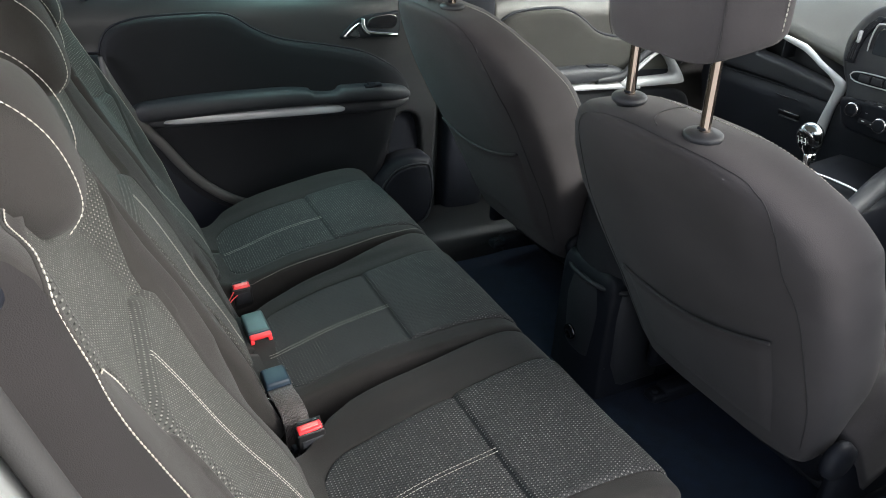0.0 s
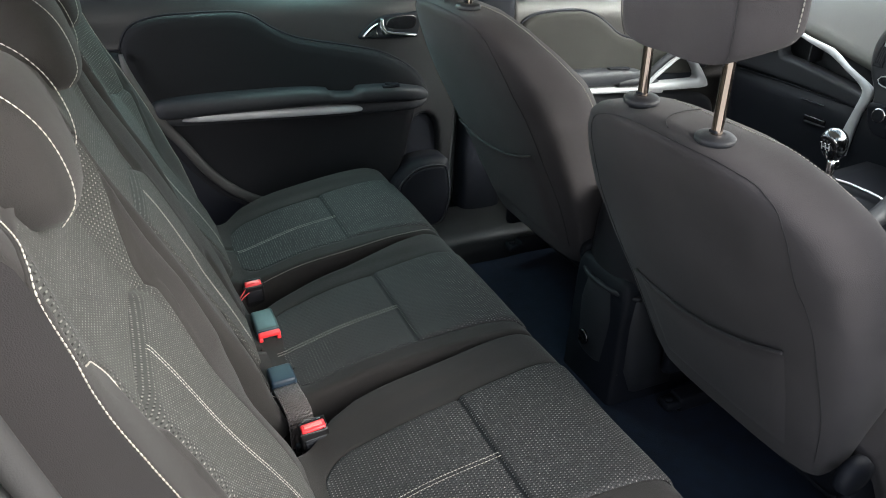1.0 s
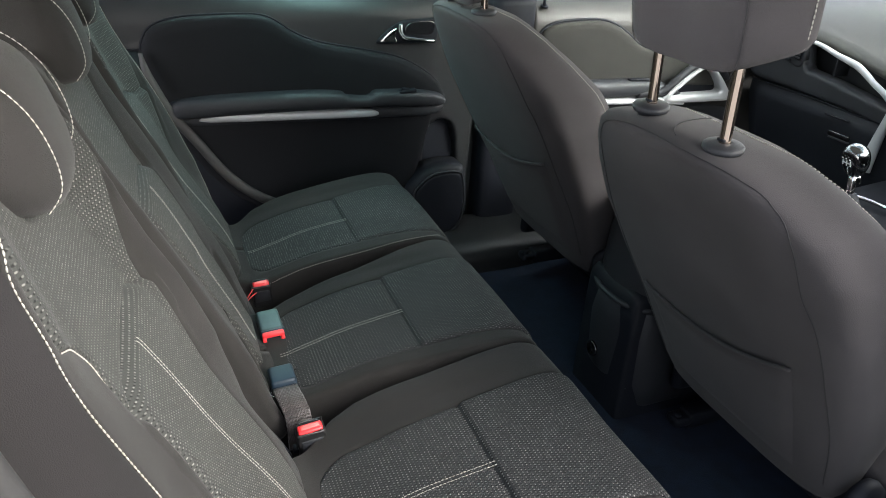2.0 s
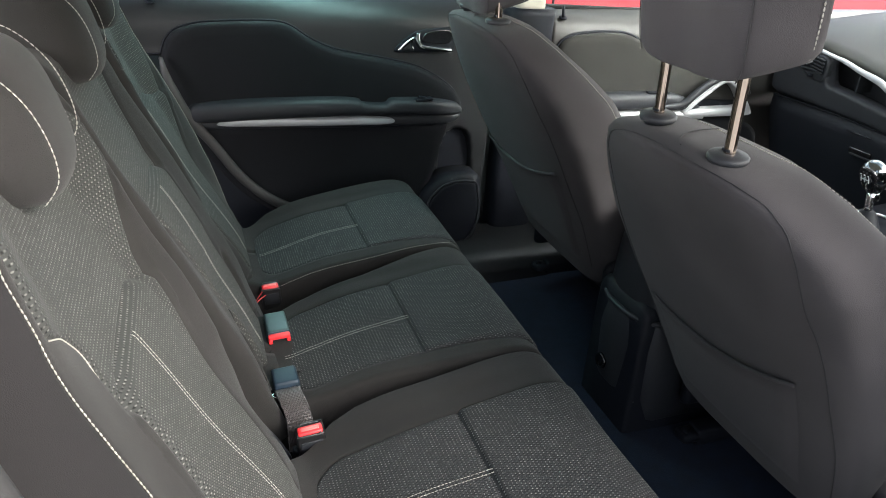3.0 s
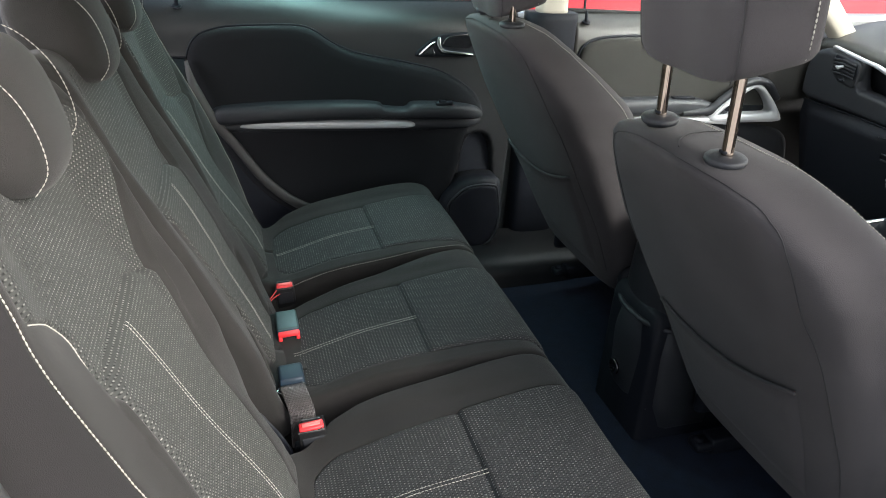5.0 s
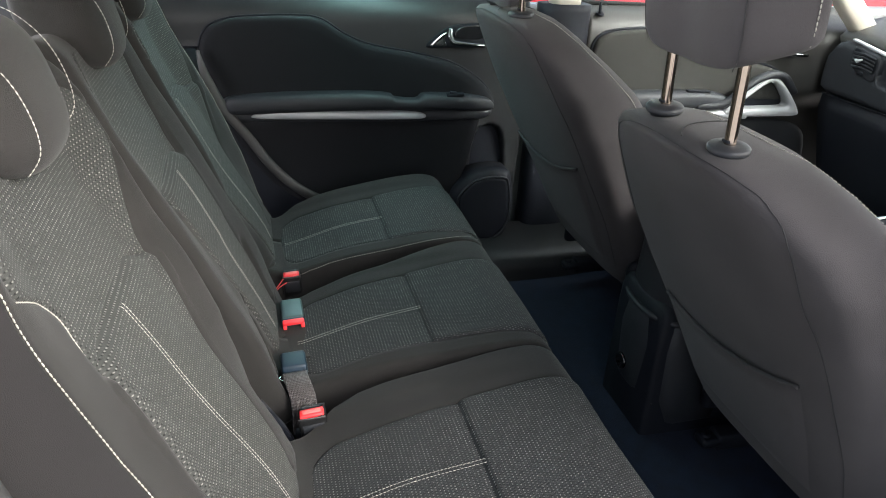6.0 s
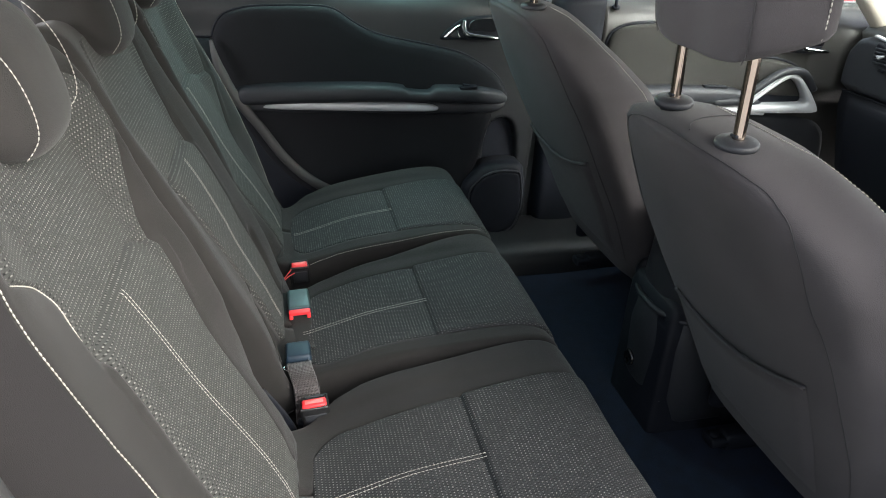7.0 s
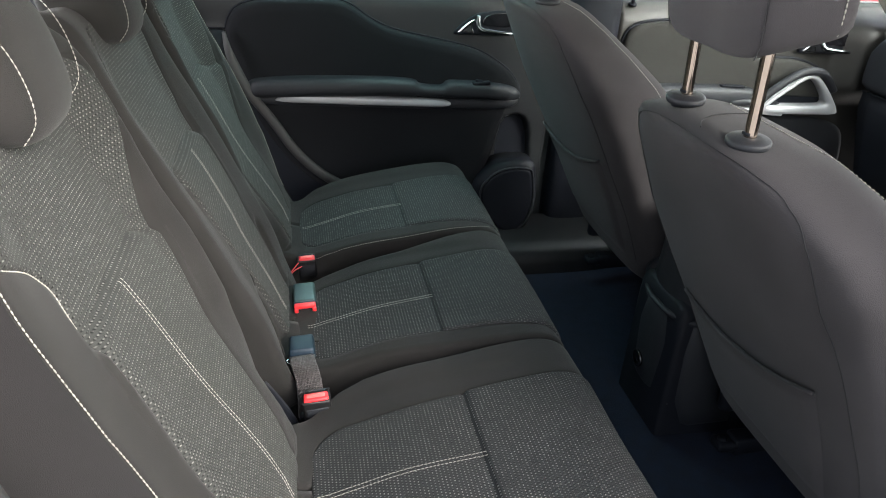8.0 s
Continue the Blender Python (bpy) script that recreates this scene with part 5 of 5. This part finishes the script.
def air_vent(parent, mirror):
    """The outboard vent: a rounded frame with slats, a silver tab and a small thumb wheel."""
    put = lambda base: (lambda u, v, h: (base - h, CY + mirror * (u - 0.01 - CY), v))
    ring = spline([(0.67, 0.666), (0.673, 0.70), (0.664, 0.718), (0.62, 0.711), (0.573, 0.702), (0.566, 0.664), (0.572, 0.636), (0.59, 0.631), (0.622, 0.637), (0.655, 0.65)], 80, closed=True)
    vent = part("air_vent", plate("air_vent", ring, put(1.78), 0.021, 0.004), PLASTIC, parent, "dark air vent at the end of the dashboard")
    hole = [(u, v) for u, v in inset2(ring, 0.006)]
    part("vent_throat", plate("vent_throat", np.array([(u, max(v, 0.656)) for u, v in hole]), put(1.762), 0.004, 0.001), BLACK, vent)
    for k in range(5):
        z = 0.664 + 0.0095 * k
        lean = 0.012 * (1 - k / 6)
        part("slat", tube("slat", [put(1.753)(0.664 - lean * 0.4, z - 0.002, 0), put(1.753)(0.62, z + 0.0, 0), put(1.753)(0.577, z - 0.006, 0)], 0.0026, 8, 1.4), PLASTIC, vent)
    part("tab", tube("tab", [put(1.747)(0.643, 0.682, 0), put(1.745)(0.632, 0.68, 0), put(1.747)(0.618, 0.687, 0)], [0.003, 0.006, 0.003], 10), SILVER, vent, "silver vent tab")
    part("wheel", turned(rbox(0.008, 0.022, 0.01, 0.003), pose(1.757, CY + mirror * (0.612 - CY), 0.640)), BLACK, vent)


def part_mesh(bm):
    me = bpy.data.meshes.new("piece")
    bm.to_mesh(me)
    bm.free()
    return smooth(me)


for mirror in (1, -1):
    air_vent(dash, mirror)

stack = thing("centre_stack", "dark centre stack with screen, knobs and buttons", "car console")
HOUSING = [(0.49, 1.76, 0.07), (0.516, 1.70, 0.1), (0.545, 1.685, 0.126), (0.58, 1.685, 0.14), (0.612, 1.69, 0.146), (0.625, 1.69, 0.152), (0.66, 1.69, 0.175), (0.70, 1.695, 0.19), (0.74, 1.70, 0.194), (0.78, 1.706, 0.182), (0.82, 1.716, 0.156), (0.845, 1.73, 0.112), (0.856, 1.75, 0.07), (0.862, 1.78, 0.04)]
widths = spline([(z, hw * 0.965) for z, x, hw in HOUSING], 60)
depths = spline([(z, x) for z, x, hw in HOUSING], 60)
rows = []
for (z, hw), (_, x) in zip(widths, depths):
    rows.append([(x + max(0.0, abs(t) - 0.9) * 0.15, CY + hw * t, z) for t in np.linspace(-1, 1, 41)] + [(1.98, CY + hw, z), (1.98, CY - hw, z)])
part("housing", grid("housing", rows, wrap=True, caps=True), PLASTIC, stack)
FACE = pose(1.706, CY, 0.75, 0, 10, 180)
RIM = [(-0.104, -0.05), (-0.113, -0.042), (-0.113, 0.0), (-0.102, 0.042), (-0.09, 0.051), (0, 0.056), (0.09, 0.051), (0.102, 0.042), (0.113, 0.0), (0.113, -0.042), (0.104, -0.05), (0, -0.052)]
scr = part("screen_frame", moved(plate("screen_frame", spline(RIM, 60, closed=True), lambda u, v, q: (q, u, v), 0.014, 0.004), FACE), PLASTIC, stack, "dark display surround")
part("screen_ring", moved(tube("screen_ring", [(0.014, u, v) for u, v in spline(RIM, 60, closed=True)], 0.0022, 8, closed=True), FACE), SILVER, scr, "thin silver ring")
part("screen", moved(plate("screen", spline([(u * 0.88, v * 0.86) for u, v in RIM], 60, closed=True), lambda u, v, q: (q, u, v), 0.003, 0.002), FACE @ pose(0.014, 0, 0)), SCREEN, scr, "grey display screen")
for sy in (1, -1):
    lean = lambda z: 0.149 - 0.045 * (max(0.0, z - 0.72) / 0.092) ** 2
    face_x = lambda z: 1.684 + 0.16 * max(0.0, z - 0.69)
    zs = np.linspace(0.69, 0.812, 30)
    outer_edge = [(CY + sy * (lean(z) + 0.013), z) for z in zs]
    inner_edge = [(CY + sy * (lean(z) - 0.013), z) for z in zs[::-1]]
    vent = part("air_vent", plate("air_vent", spline(outer_edge + inner_edge, 70, closed=True), lambda u, v, q: (face_x(v) + 0.004 - q, u, v), 0.006, 0.002), BLACK, stack, "black curved air vent")
    for k in (-0.0085, -0.003, 0.003, 0.0085):
        part("slat", tube("slat", [(face_x(z) - 0.003, CY + sy * (lean(z) + k), z) for z in zs[2:-2]], 0.0014, 6), PLASTIC, vent)
    part("tab", turned(rbox(0.01, 0.008, 0.03, 0.002), pose(face_x(0.755) - 0.006, CY + sy * lean(0.757), 0.742)), SILVER, vent, "silver vent tab")
keys = part("key_row", moved(plate("key_row", spline([(-0.118, -0.012), (-0.12, 0.012), (0, 0.016), (0.12, 0.012), (0.118, -0.012), (0, -0.013)], 50, closed=True), lambda u, v, q: (q, u, v), 0.01, 0.004), pose(1.694, CY, 0.66, 0, 4, 180)), BLACK, stack)
part("key_rim", moved(tube("key_rim", [(0.01, u, v) for u, v in spline([(-0.118, -0.012), (-0.12, 0.012), (0, 0.016), (0.12, 0.012), (0.118, -0.012), (0, -0.013)], 50, closed=True)], 0.0016, 6, closed=True), pose(1.694, CY, 0.66, 0, 4, 180)), SILVER, keys)
for k in range(6):
    part("key", turned(rbox(0.008, 0.031, 0.018, 0.002), pose(1.683, CY + 0.09 - 0.036 * k, 0.651)), PLASTIC, keys)
climate = part("climate_panel", moved(plate("climate_panel", spline([(-0.105, -0.04), (-0.128, 0.0), (-0.13, 0.036), (0, 0.042), (0.13, 0.036), (0.128, 0.0), (0.105, -0.04), (0, -0.046)], 60, closed=True), lambda u, v, q: (q, u, v), 0.012, 0.006), pose(1.69, CY, 0.565, 0, 4, 180)), BLACK, stack)
for y, z in ((0.106, 0.58), (0.02, 0.562), (-0.066, 0.58)):
    knob = part("knob", moved(disc_lathe("knob", [(0.016, 0.0), (0.018, 0.004), (0.017, 0.02), (0.014, 0.023), (0.006, 0.0215)], 30), pose(1.68, y, z, 0, -90, 0)), BLACK, climate)
    part("knob_ring", moved(disc_lathe("knob_ring", [(0.0165, 0.016), (0.0192, 0.016), (0.0192, 0.02), (0.0165, 0.021)], 30), pose(1.68, y, z, 0, -90, 0)), CHROME, knob, "chrome knob ring")
for k, (y, z) in enumerate(((0.072, 0.593), (0.042, 0.596), (0.072, 0.571), (0.045, 0.573), (0.076, 0.548), (0.05, 0.546))):
    key = part("key", turned(rbox(0.008, 0.028, 0.016, 0.002), pose(1.682, y, z)), PLASTIC, climate)
    part("mark", turned(rbox(0.001, 0.009, 0.0025, 0.0004), pose(1.6775, y, z + 0.007)), MARK, key)

console = thing("centre_console", "black centre console between the front seats with rear storage", "car console")
rows = []
for x, zt, hw in ((0.785, 0.30, 0.085), (0.79, 0.335, 0.09), (0.80, 0.345, 0.092), (0.9, 0.35, 0.095), (1.1, 0.36, 0.1), (1.3, 0.395, 0.115), (1.5, 0.415, 0.135), (1.75, 0.43, 0.15)):
    rows.append([(x, CY - hw * 1.03, 0.03), (x, CY - hw, zt - 0.1), (x, CY - hw * 0.98, zt - 0.02), (x, CY - hw * 0.9, zt - 0.004), (x, CY - hw * 0.6, zt), (x, CY + hw * 0.6, zt), (x, CY + hw * 0.9, zt - 0.004), (x, CY + hw * 0.98, zt - 0.02), (x, CY + hw, zt - 0.1), (x, CY + hw * 1.03, 0.03)])
sharp(part("tunnel", grid("tunnel", rows, wrap=True, caps=True), BLACK, console), 50)
# rear end: lower cover, upper storage box
rows = []
for z, x, hw in ((0.03, 0.86, 0.085), (0.06, 0.80, 0.1), (0.12, 0.782, 0.105), (0.24, 0.778, 0.103), (0.305, 0.782, 0.10), (0.318, 0.79, 0.094)):
    rows.append([(x + 0.045 * abs(t) ** 3, CY + hw * t, z) for t in np.linspace(-1, 1, 21)] + [(0.95, CY + hw, z), (0.95, CY - hw, z)])
rear_cover = part("rear_cover", grid("rear_cover", rows, wrap=True, caps=True), PLASTIC, console, "black moulded rear console cover")
rows = []
for z, x, hw in ((0.318, 0.796, 0.088), (0.33, 0.792, 0.094), (0.42, 0.80, 0.097), (0.50, 0.815, 0.097), (0.53, 0.83, 0.09), (0.54, 0.86, 0.08)):
    rows.append([(x + 0.03 * abs(t) ** 3, CY + hw * t, z) for t in np.linspace(-1, 1, 21)] + [(1.12, CY + hw, z), (1.12, CY - hw, z)])
part("armrest_box", grid("armrest_box", rows, wrap=True, caps=True), PLASTIC, console, "dark padded console armrest")
part("cover_lip", tube("cover_lip", [(0.779 + 0.045 * abs(t) ** 3, CY + 0.1 * t, 0.311) for t in np.linspace(-1, 1, 30)], 0.006, 8), PLASTIC, rear_cover)
part("power_socket", moved(disc_lathe("power_socket", [(0.008, -0.004), (0.0165, -0.002), (0.019, 0.0), (0.018, 0.005), (0.014, 0.006), (0.012, 0.002)], 28), pose(0.779, CY + 0.02, 0.152, 0, -90, 0)), GLOSS, rear_cover, "round black power socket")
part("screw_cap", moved(disc_lathe("screw_cap", [(0.004, 0.0), (0.009, 0.0), (0.008, 0.004), (0.004, 0.005)], 20), pose(0.80, CY - 0.085, 0.115, 0, -80, 0)), PLASTIC, rear_cover)

gear = thing("gear_lever", "black and chrome gear lever with shift pattern on its knob", "gear lever", at=(1.40, 0.0, 0.402))
part("gaiter", disc_lathe("gaiter", [(0.06, -0.03), (0.058, 0.0), (0.045, 0.02), (0.032, 0.05), (0.02, 0.075), (0.012, 0.085)], 32), BLACK, gear, "black leather gaiter")
part("stem", tube("stem", [(0, 0, 0.05), (-0.006, 0, 0.1), (-0.012, 0, 0.14)], 0.0095, 16), CHROME, gear)
TILT = pose(-0.016, 0, 0.165, 0, -24, 0) @ Matrix.Scale(1.25, 4)
kn = part("gear_knob", moved(blob("gear_knob", 0.021, 0.0225, 0.034, 0.9, 0.9, 36, 22, lambda x, y, z: (x * (1 + 5 * z), y * (1 + 7 * z), z)), TILT), DARK_CHROME, gear, "chrome-sided gear knob")
KNOB_FACE = spline([(-0.019, 0.012), (-0.013, 0.026), (0.0, 0.03), (0.013, 0.026), (0.019, 0.012), (0.013, -0.012), (0.006, -0.026), (-0.006, -0.026), (-0.013, -0.012)], 48, closed=True)
part("knob_face", moved(plate("knob_face", KNOB_FACE, lambda u, v, q: (-0.0165 - 0.1 * v + 14.0 * (u * u + 0.4 * v * v) - q, u, v), 0.005, 0.002, 0.001), TILT), GLOSS, kn, "gloss black face with white shift pattern")
for u in (-0.008, 0.0, 0.008):
    part("mark", moved(part_mesh(rbox(0.0012, 0.0015, 0.011, 0.0003)), TILT @ pose(-0.0228, u, 0.003, 0, 5, 0)), MARK, kn)
part("mark", moved(part_mesh(rbox(0.0012, 0.0175, 0.0015, 0.0003)), TILT @ pose(-0.0228, 0, 0.008, 0, 5, 0)), MARK, kn)
for u in (-0.008, 0.0, 0.008):
    part("mark", moved(part_mesh(rbox(0.0012, 0.0028, 0.0022, 0.0003)), TILT @ pose(-0.0228, u, 0.0165, 0, 5, 0)), MARK, kn)
part("knob_collar", moved(disc_lathe("knob_collar", [(0.008, -0.03), (0.0125, -0.03), (0.014, -0.024), (0.0125, -0.012), (0.009, -0.008)], 28), pose(-0.005, 0, 0.14, 0, -12, 0)), DARK_CHROME, kn, "dark chrome collar under the knob")
surround = tube("gear_surround", spline([(1.33, 0.09, 0.412), (1.5, 0.1, 0.43), (1.54, 0.0, 0.432), (1.5, -0.1, 0.43), (1.33, -0.09, 0.412), (1.29, 0.0, 0.408)], 60, closed=True), 0.005, 8, closed=True)
part("gear_surround", surround, CHROME, console, "chrome gear lever surround")

# padded flank of the console on the driver's side
part("console_flank", tube("console_flank", spline([(1.36, -0.125, 0.40), (1.45, -0.115, 0.425), (1.58, -0.08, 0.45), (1.70, -0.06, 0.47), (1.80, -0.06, 0.49)], 40), [0.02 + 0.014 * t for t in np.linspace(0, 1, 40)], 14), PLASTIC, console, "dark padded console flank")


# ---- belts and buckles ----
def receiver(m, w, d, h, mat, label, red="top"):
    """A belt buckle: black body, red press button with a slot."""
    b = thing("seat_belt_buckle", label, "seat belt buckle", "rear belt buckles")
    b.matrix_basis = m
    part("body", rbox(w, d, h, 0.004, 3, 0.97), mat, b)
    if red == "top":
        bt = part("button", turned(rbox(w * 0.84, d * 0.62, 0.008, 0.003), pose(0, -d * 0.08, h - 0.004)), RED, b, "red release button")
        part("slot", turned(rbox(w * 0.62, d * 0.26, 0.003, 0.001), pose(0, -d * 0.06, h + 0.0022)), RED_LIGHT, bt)
        part("mouth", turned(rbox(w * 0.7, d * 0.2, 0.006, 0.001), pose(0, d * 0.3, h - 0.004)), GLOSS, b, "dark slot for the belt tongue")
        part("label_panel", turned(rbox(w * 0.74, 0.0025, h * 0.36, 0.001), pose(0, -d * 0.5, h * 0.5)), PLASTIC, b, "embossed dark panel")
        part("rim", tube("rim", [(x, y, h) for x, y in spline([(-w * 0.46, -d * 0.44), (w * 0.46, -d * 0.44), (w * 0.46, d * 0.44), (-w * 0.46, d * 0.44)], 4, closed=True)], 0.002, 6, closed=True), mat, b)
    else:
        bt = part("button", turned(rbox(w * 0.8, 0.014, d * 0.8, 0.002), pose(0, 0, 0)), RED, b, "red release button")
    return b


# upright buckle between the middle seat and the one by the open door
receiver(pose(0.086, -0.208, 0.232, 8, -6, 0), 0.046, 0.028, 0.095, BUCKLE_BLACK, "black seat belt buckle with red button between rear seats")
bk = receiver(pose(0.081, 0.285, 0.230, 8, -4, 0), 0.041, 0.026, 0.078, BUCKLE_BLACK, "black seat belt buckle with red button and a red cord")
part("cord", tube("cord", spline([(-0.012, -0.016, 0.068), (-0.028, -0.034, 0.072), (-0.045, -0.052, 0.066), (-0.056, -0.056, 0.06), (-0.052, -0.044, 0.06), (-0.036, -0.03, 0.066), (-0.018, -0.012, 0.076)], 60), 0.0013, 6), RED_CORD, bk, "thin red cord loop")


outer = receiver(pose(0.032, 0.578, 0.258, 6, -10, 0), 0.03, 0.02, 0.055, BUCKLE_BLACK, "small black belt buckle with red button beside the far door")


def strap(name, points, w, mat, parent, side=(1, 0, 0), label=""):
    """A woven strap: a flat band along the points."""
    p = spline(points, 40)
    sd = np.array(side, float)
    rows = []
    for i in range(len(p)):
        t = p[min(i + 1, 39)] - p[max(i - 1, 0)]
        t /= np.linalg.norm(t)
        n = np.cross(sd, t)
        n /= np.linalg.norm(n)
        rows.append([p[i] + sd * w * a / 2 + n * b for a, b in ((-1, 0), (-0.9, 0.0009), (0, 0.0012), (0.9, 0.0009), (1, 0), (0.9, -0.0009), (0, -0.001), (-0.9, -0.0009))])
    return part(name, grid(name, rows, wrap=True, caps=True), mat, parent, label)


# two buckles lying along the crease of the middle seat
lying = thing("seat_belt_buckle", "grey seat belt buckle with red button lying on the middle seat", "seat belt buckle", "rear belt buckles")
lying.matrix_basis = pose(0.067, 0.1, 0.316, 0, -4, 0)
part("body", turned(rbox(0.044, 0.074, 0.024, 0.005, 3, 0.94), pose(0, 0, -0.012)), BUCKLE_GREY, lying)
part("mouth", turned(rbox(0.044, 0.006, 0.022, 0.002), pose(0, -0.036, -0.012)), BUCKLE, lying)
part("button", turned(rbox(0.041, 0.012, 0.01, 0.003), pose(0, -0.041, -0.001)), RED, lying, "red release button")
part("button", turned(rbox(0.0075, 0.011, 0.015, 0.002), pose(-0.0168, -0.0425, -0.0135)), RED, lying)
part("button", turned(rbox(0.0075, 0.011, 0.015, 0.002), pose(0.0168, -0.0425, -0.0135)), RED, lying)
strap("webbing", [(0.0, -0.03, -0.006), (0.0, -0.07, -0.01), (0.0, -0.12, -0.012), (0.0, -0.15, -0.006)], 0.044, FABRIC, lying)

tongue = thing("seat_belt_buckle", "dark buckle, tinted blue for reflected sky, with woven strap between the rear seats", "seat belt buckle", "rear belt buckles")
tongue.matrix_basis = pose(0.058, -0.088, 0.325, 0, -4, 0)
part("body", turned(rbox(0.045, 0.05, 0.022, 0.005, 3, 0.93), pose(0, 0, -0.008)), BUCKLE, tongue)
part("pin", tube("pin", [(-0.02, -0.03, 0.0), (0.018, -0.03, 0.001)], 0.002, 8), CHROME, tongue)
part("ring", tube("ring", spline([(-0.02, -0.026, 0.0), (-0.026, -0.036, 0.001), (-0.018, -0.043, 0.0), (-0.012, -0.034, 0.0)], 24, closed=True), 0.0015, 6, closed=True), CHROME, tongue, "small steel ring")
part("pin", tube("pin", [(0.016, -0.024, 0.004), (0.019, -0.04, -0.004)], 0.0025, 8), CHROME, tongue)
strap("webbing", [(0.0, -0.026, 0.003), (0.0, -0.04, 0.005), (0.004, -0.06, 0.0), (0.008, -0.078, -0.014), (0.008, -0.09, -0.034), (0.006, -0.097, -0.07)], 0.042, WEBBING, tongue, label="brown-black woven belt strap")


# ---- outside ----
def parked_car(x0, y0, label):
    """A red hatchback seen over the window sill: body, glass, lamps, wheels."""
    c = thing("parked_car", label, "car", at=(x0, y0, -0.42))
    c.scale = (1.0, 1.0, 1.22)
    L, W = 4.1, 0.86
    low = [(0, 0.45), (0.02, 0.75), (0.25, 0.86), (1.0, 0.98), (1.3, 1.0), (2.5, 1.0), (3.6, 1.02), (4.0, 0.95), (4.1, 0.6), (4.08, 0.35), (3.9, 0.22), (0.2, 0.2), (0.02, 0.3)]
    prof = spline(low, 120, closed=True)
    rows = []
    for t in np.linspace(-1, 1, 25):
        k = 1 - 0.035 * abs(t) ** 6
        rows.append([(2.05 + (x - 2.05) * (k - 0.06 * abs(t) ** 4), W * t * (1 - 0.06 * sm(0.55, 1.05, z)), 0.55 + (z - 0.55) * k) for x, z in prof])
    body = part("body", grid("body", rows, wrap=True, caps=True), CARPAINT, c, "glossy red paint")
    cab = spline([(1.0, 0.97), (1.35, 1.2), (1.75, 1.43), (2.4, 1.49), (3.2, 1.45), (3.75, 1.2), (4.0, 0.99)], 60)
    rows = [[(x, 0.74 * t * (1 - 0.25 * (z - 1.0)), z) for x, z in cab] for t in np.linspace(-1, 1, 15)]
    part("roof", grid("roof", rows, wrap=True, caps=True), GLOSS, c, "dark glazed upper body")
    for sy in (-1, 1):
        part("headlamp", moved(blob("headlamp", 0.2, 0.09, 0.09, 0.8, 0.8, 24, 14), pose(0.16, sy * 0.72, 0.84, 0, -12, -sy * 20)), SILVER, c, "clear headlamp")
        part("tail_lamp", moved(blob("tail_lamp", 0.1, 0.08, 0.14, 0.7, 0.7, 20, 12), pose(3.98, sy * 0.7, 0.9)), REDLAMP, c)
        for x in (0.78, 3.3):
            wheel = part("wheel", moved(disc_lathe("wheel", [(0.1, -0.1), (0.3, -0.1), (0.32, -0.06), (0.32, 0.06), (0.3, 0.1), (0.2, 0.1), (0.19, 0.06), (0.05, 0.07)], 40), pose(x, sy * 0.78, 0.32, 90 * -sy * -1)), RUBBER, c)
            part("rim", moved(disc_lathe("rim", [(0.03, 0.085), (0.19, 0.07), (0.2, 0.09), (0.19, 0.1), (0.17, 0.09)], 32), pose(x, sy * 0.78, 0.32, 90 * sy)), SILVER, wheel)
        for x in (0.3, 1.43, 2.75):
            part("door_gap", tube("door_gap", [(x, sy * 0.855 * (1 - 0.06 * sm(0.55, 1.05, z)), z) for z in np.linspace(0.35, 0.99, 12)], 0.006, 6), BLACK, body)
        part("door_handle", turned(rbox(0.18, 0.03, 0.03, 0.01), pose(2.15, sy * 0.835, 0.86)), CARPAINT, body)
    return c


parked_car(0.33, 3.16, "glossy red hatchback parked beside the car")
wall = new("yellow_wall")
part("wall", turned(rbox(30, 0.3, 3.0, 0.02), pose(-10, 9.0, -0.42)), RENDER_WALL, wall)
tagged(wall, "pale yellow rendered wall across the car park", "wall", kind="structure")
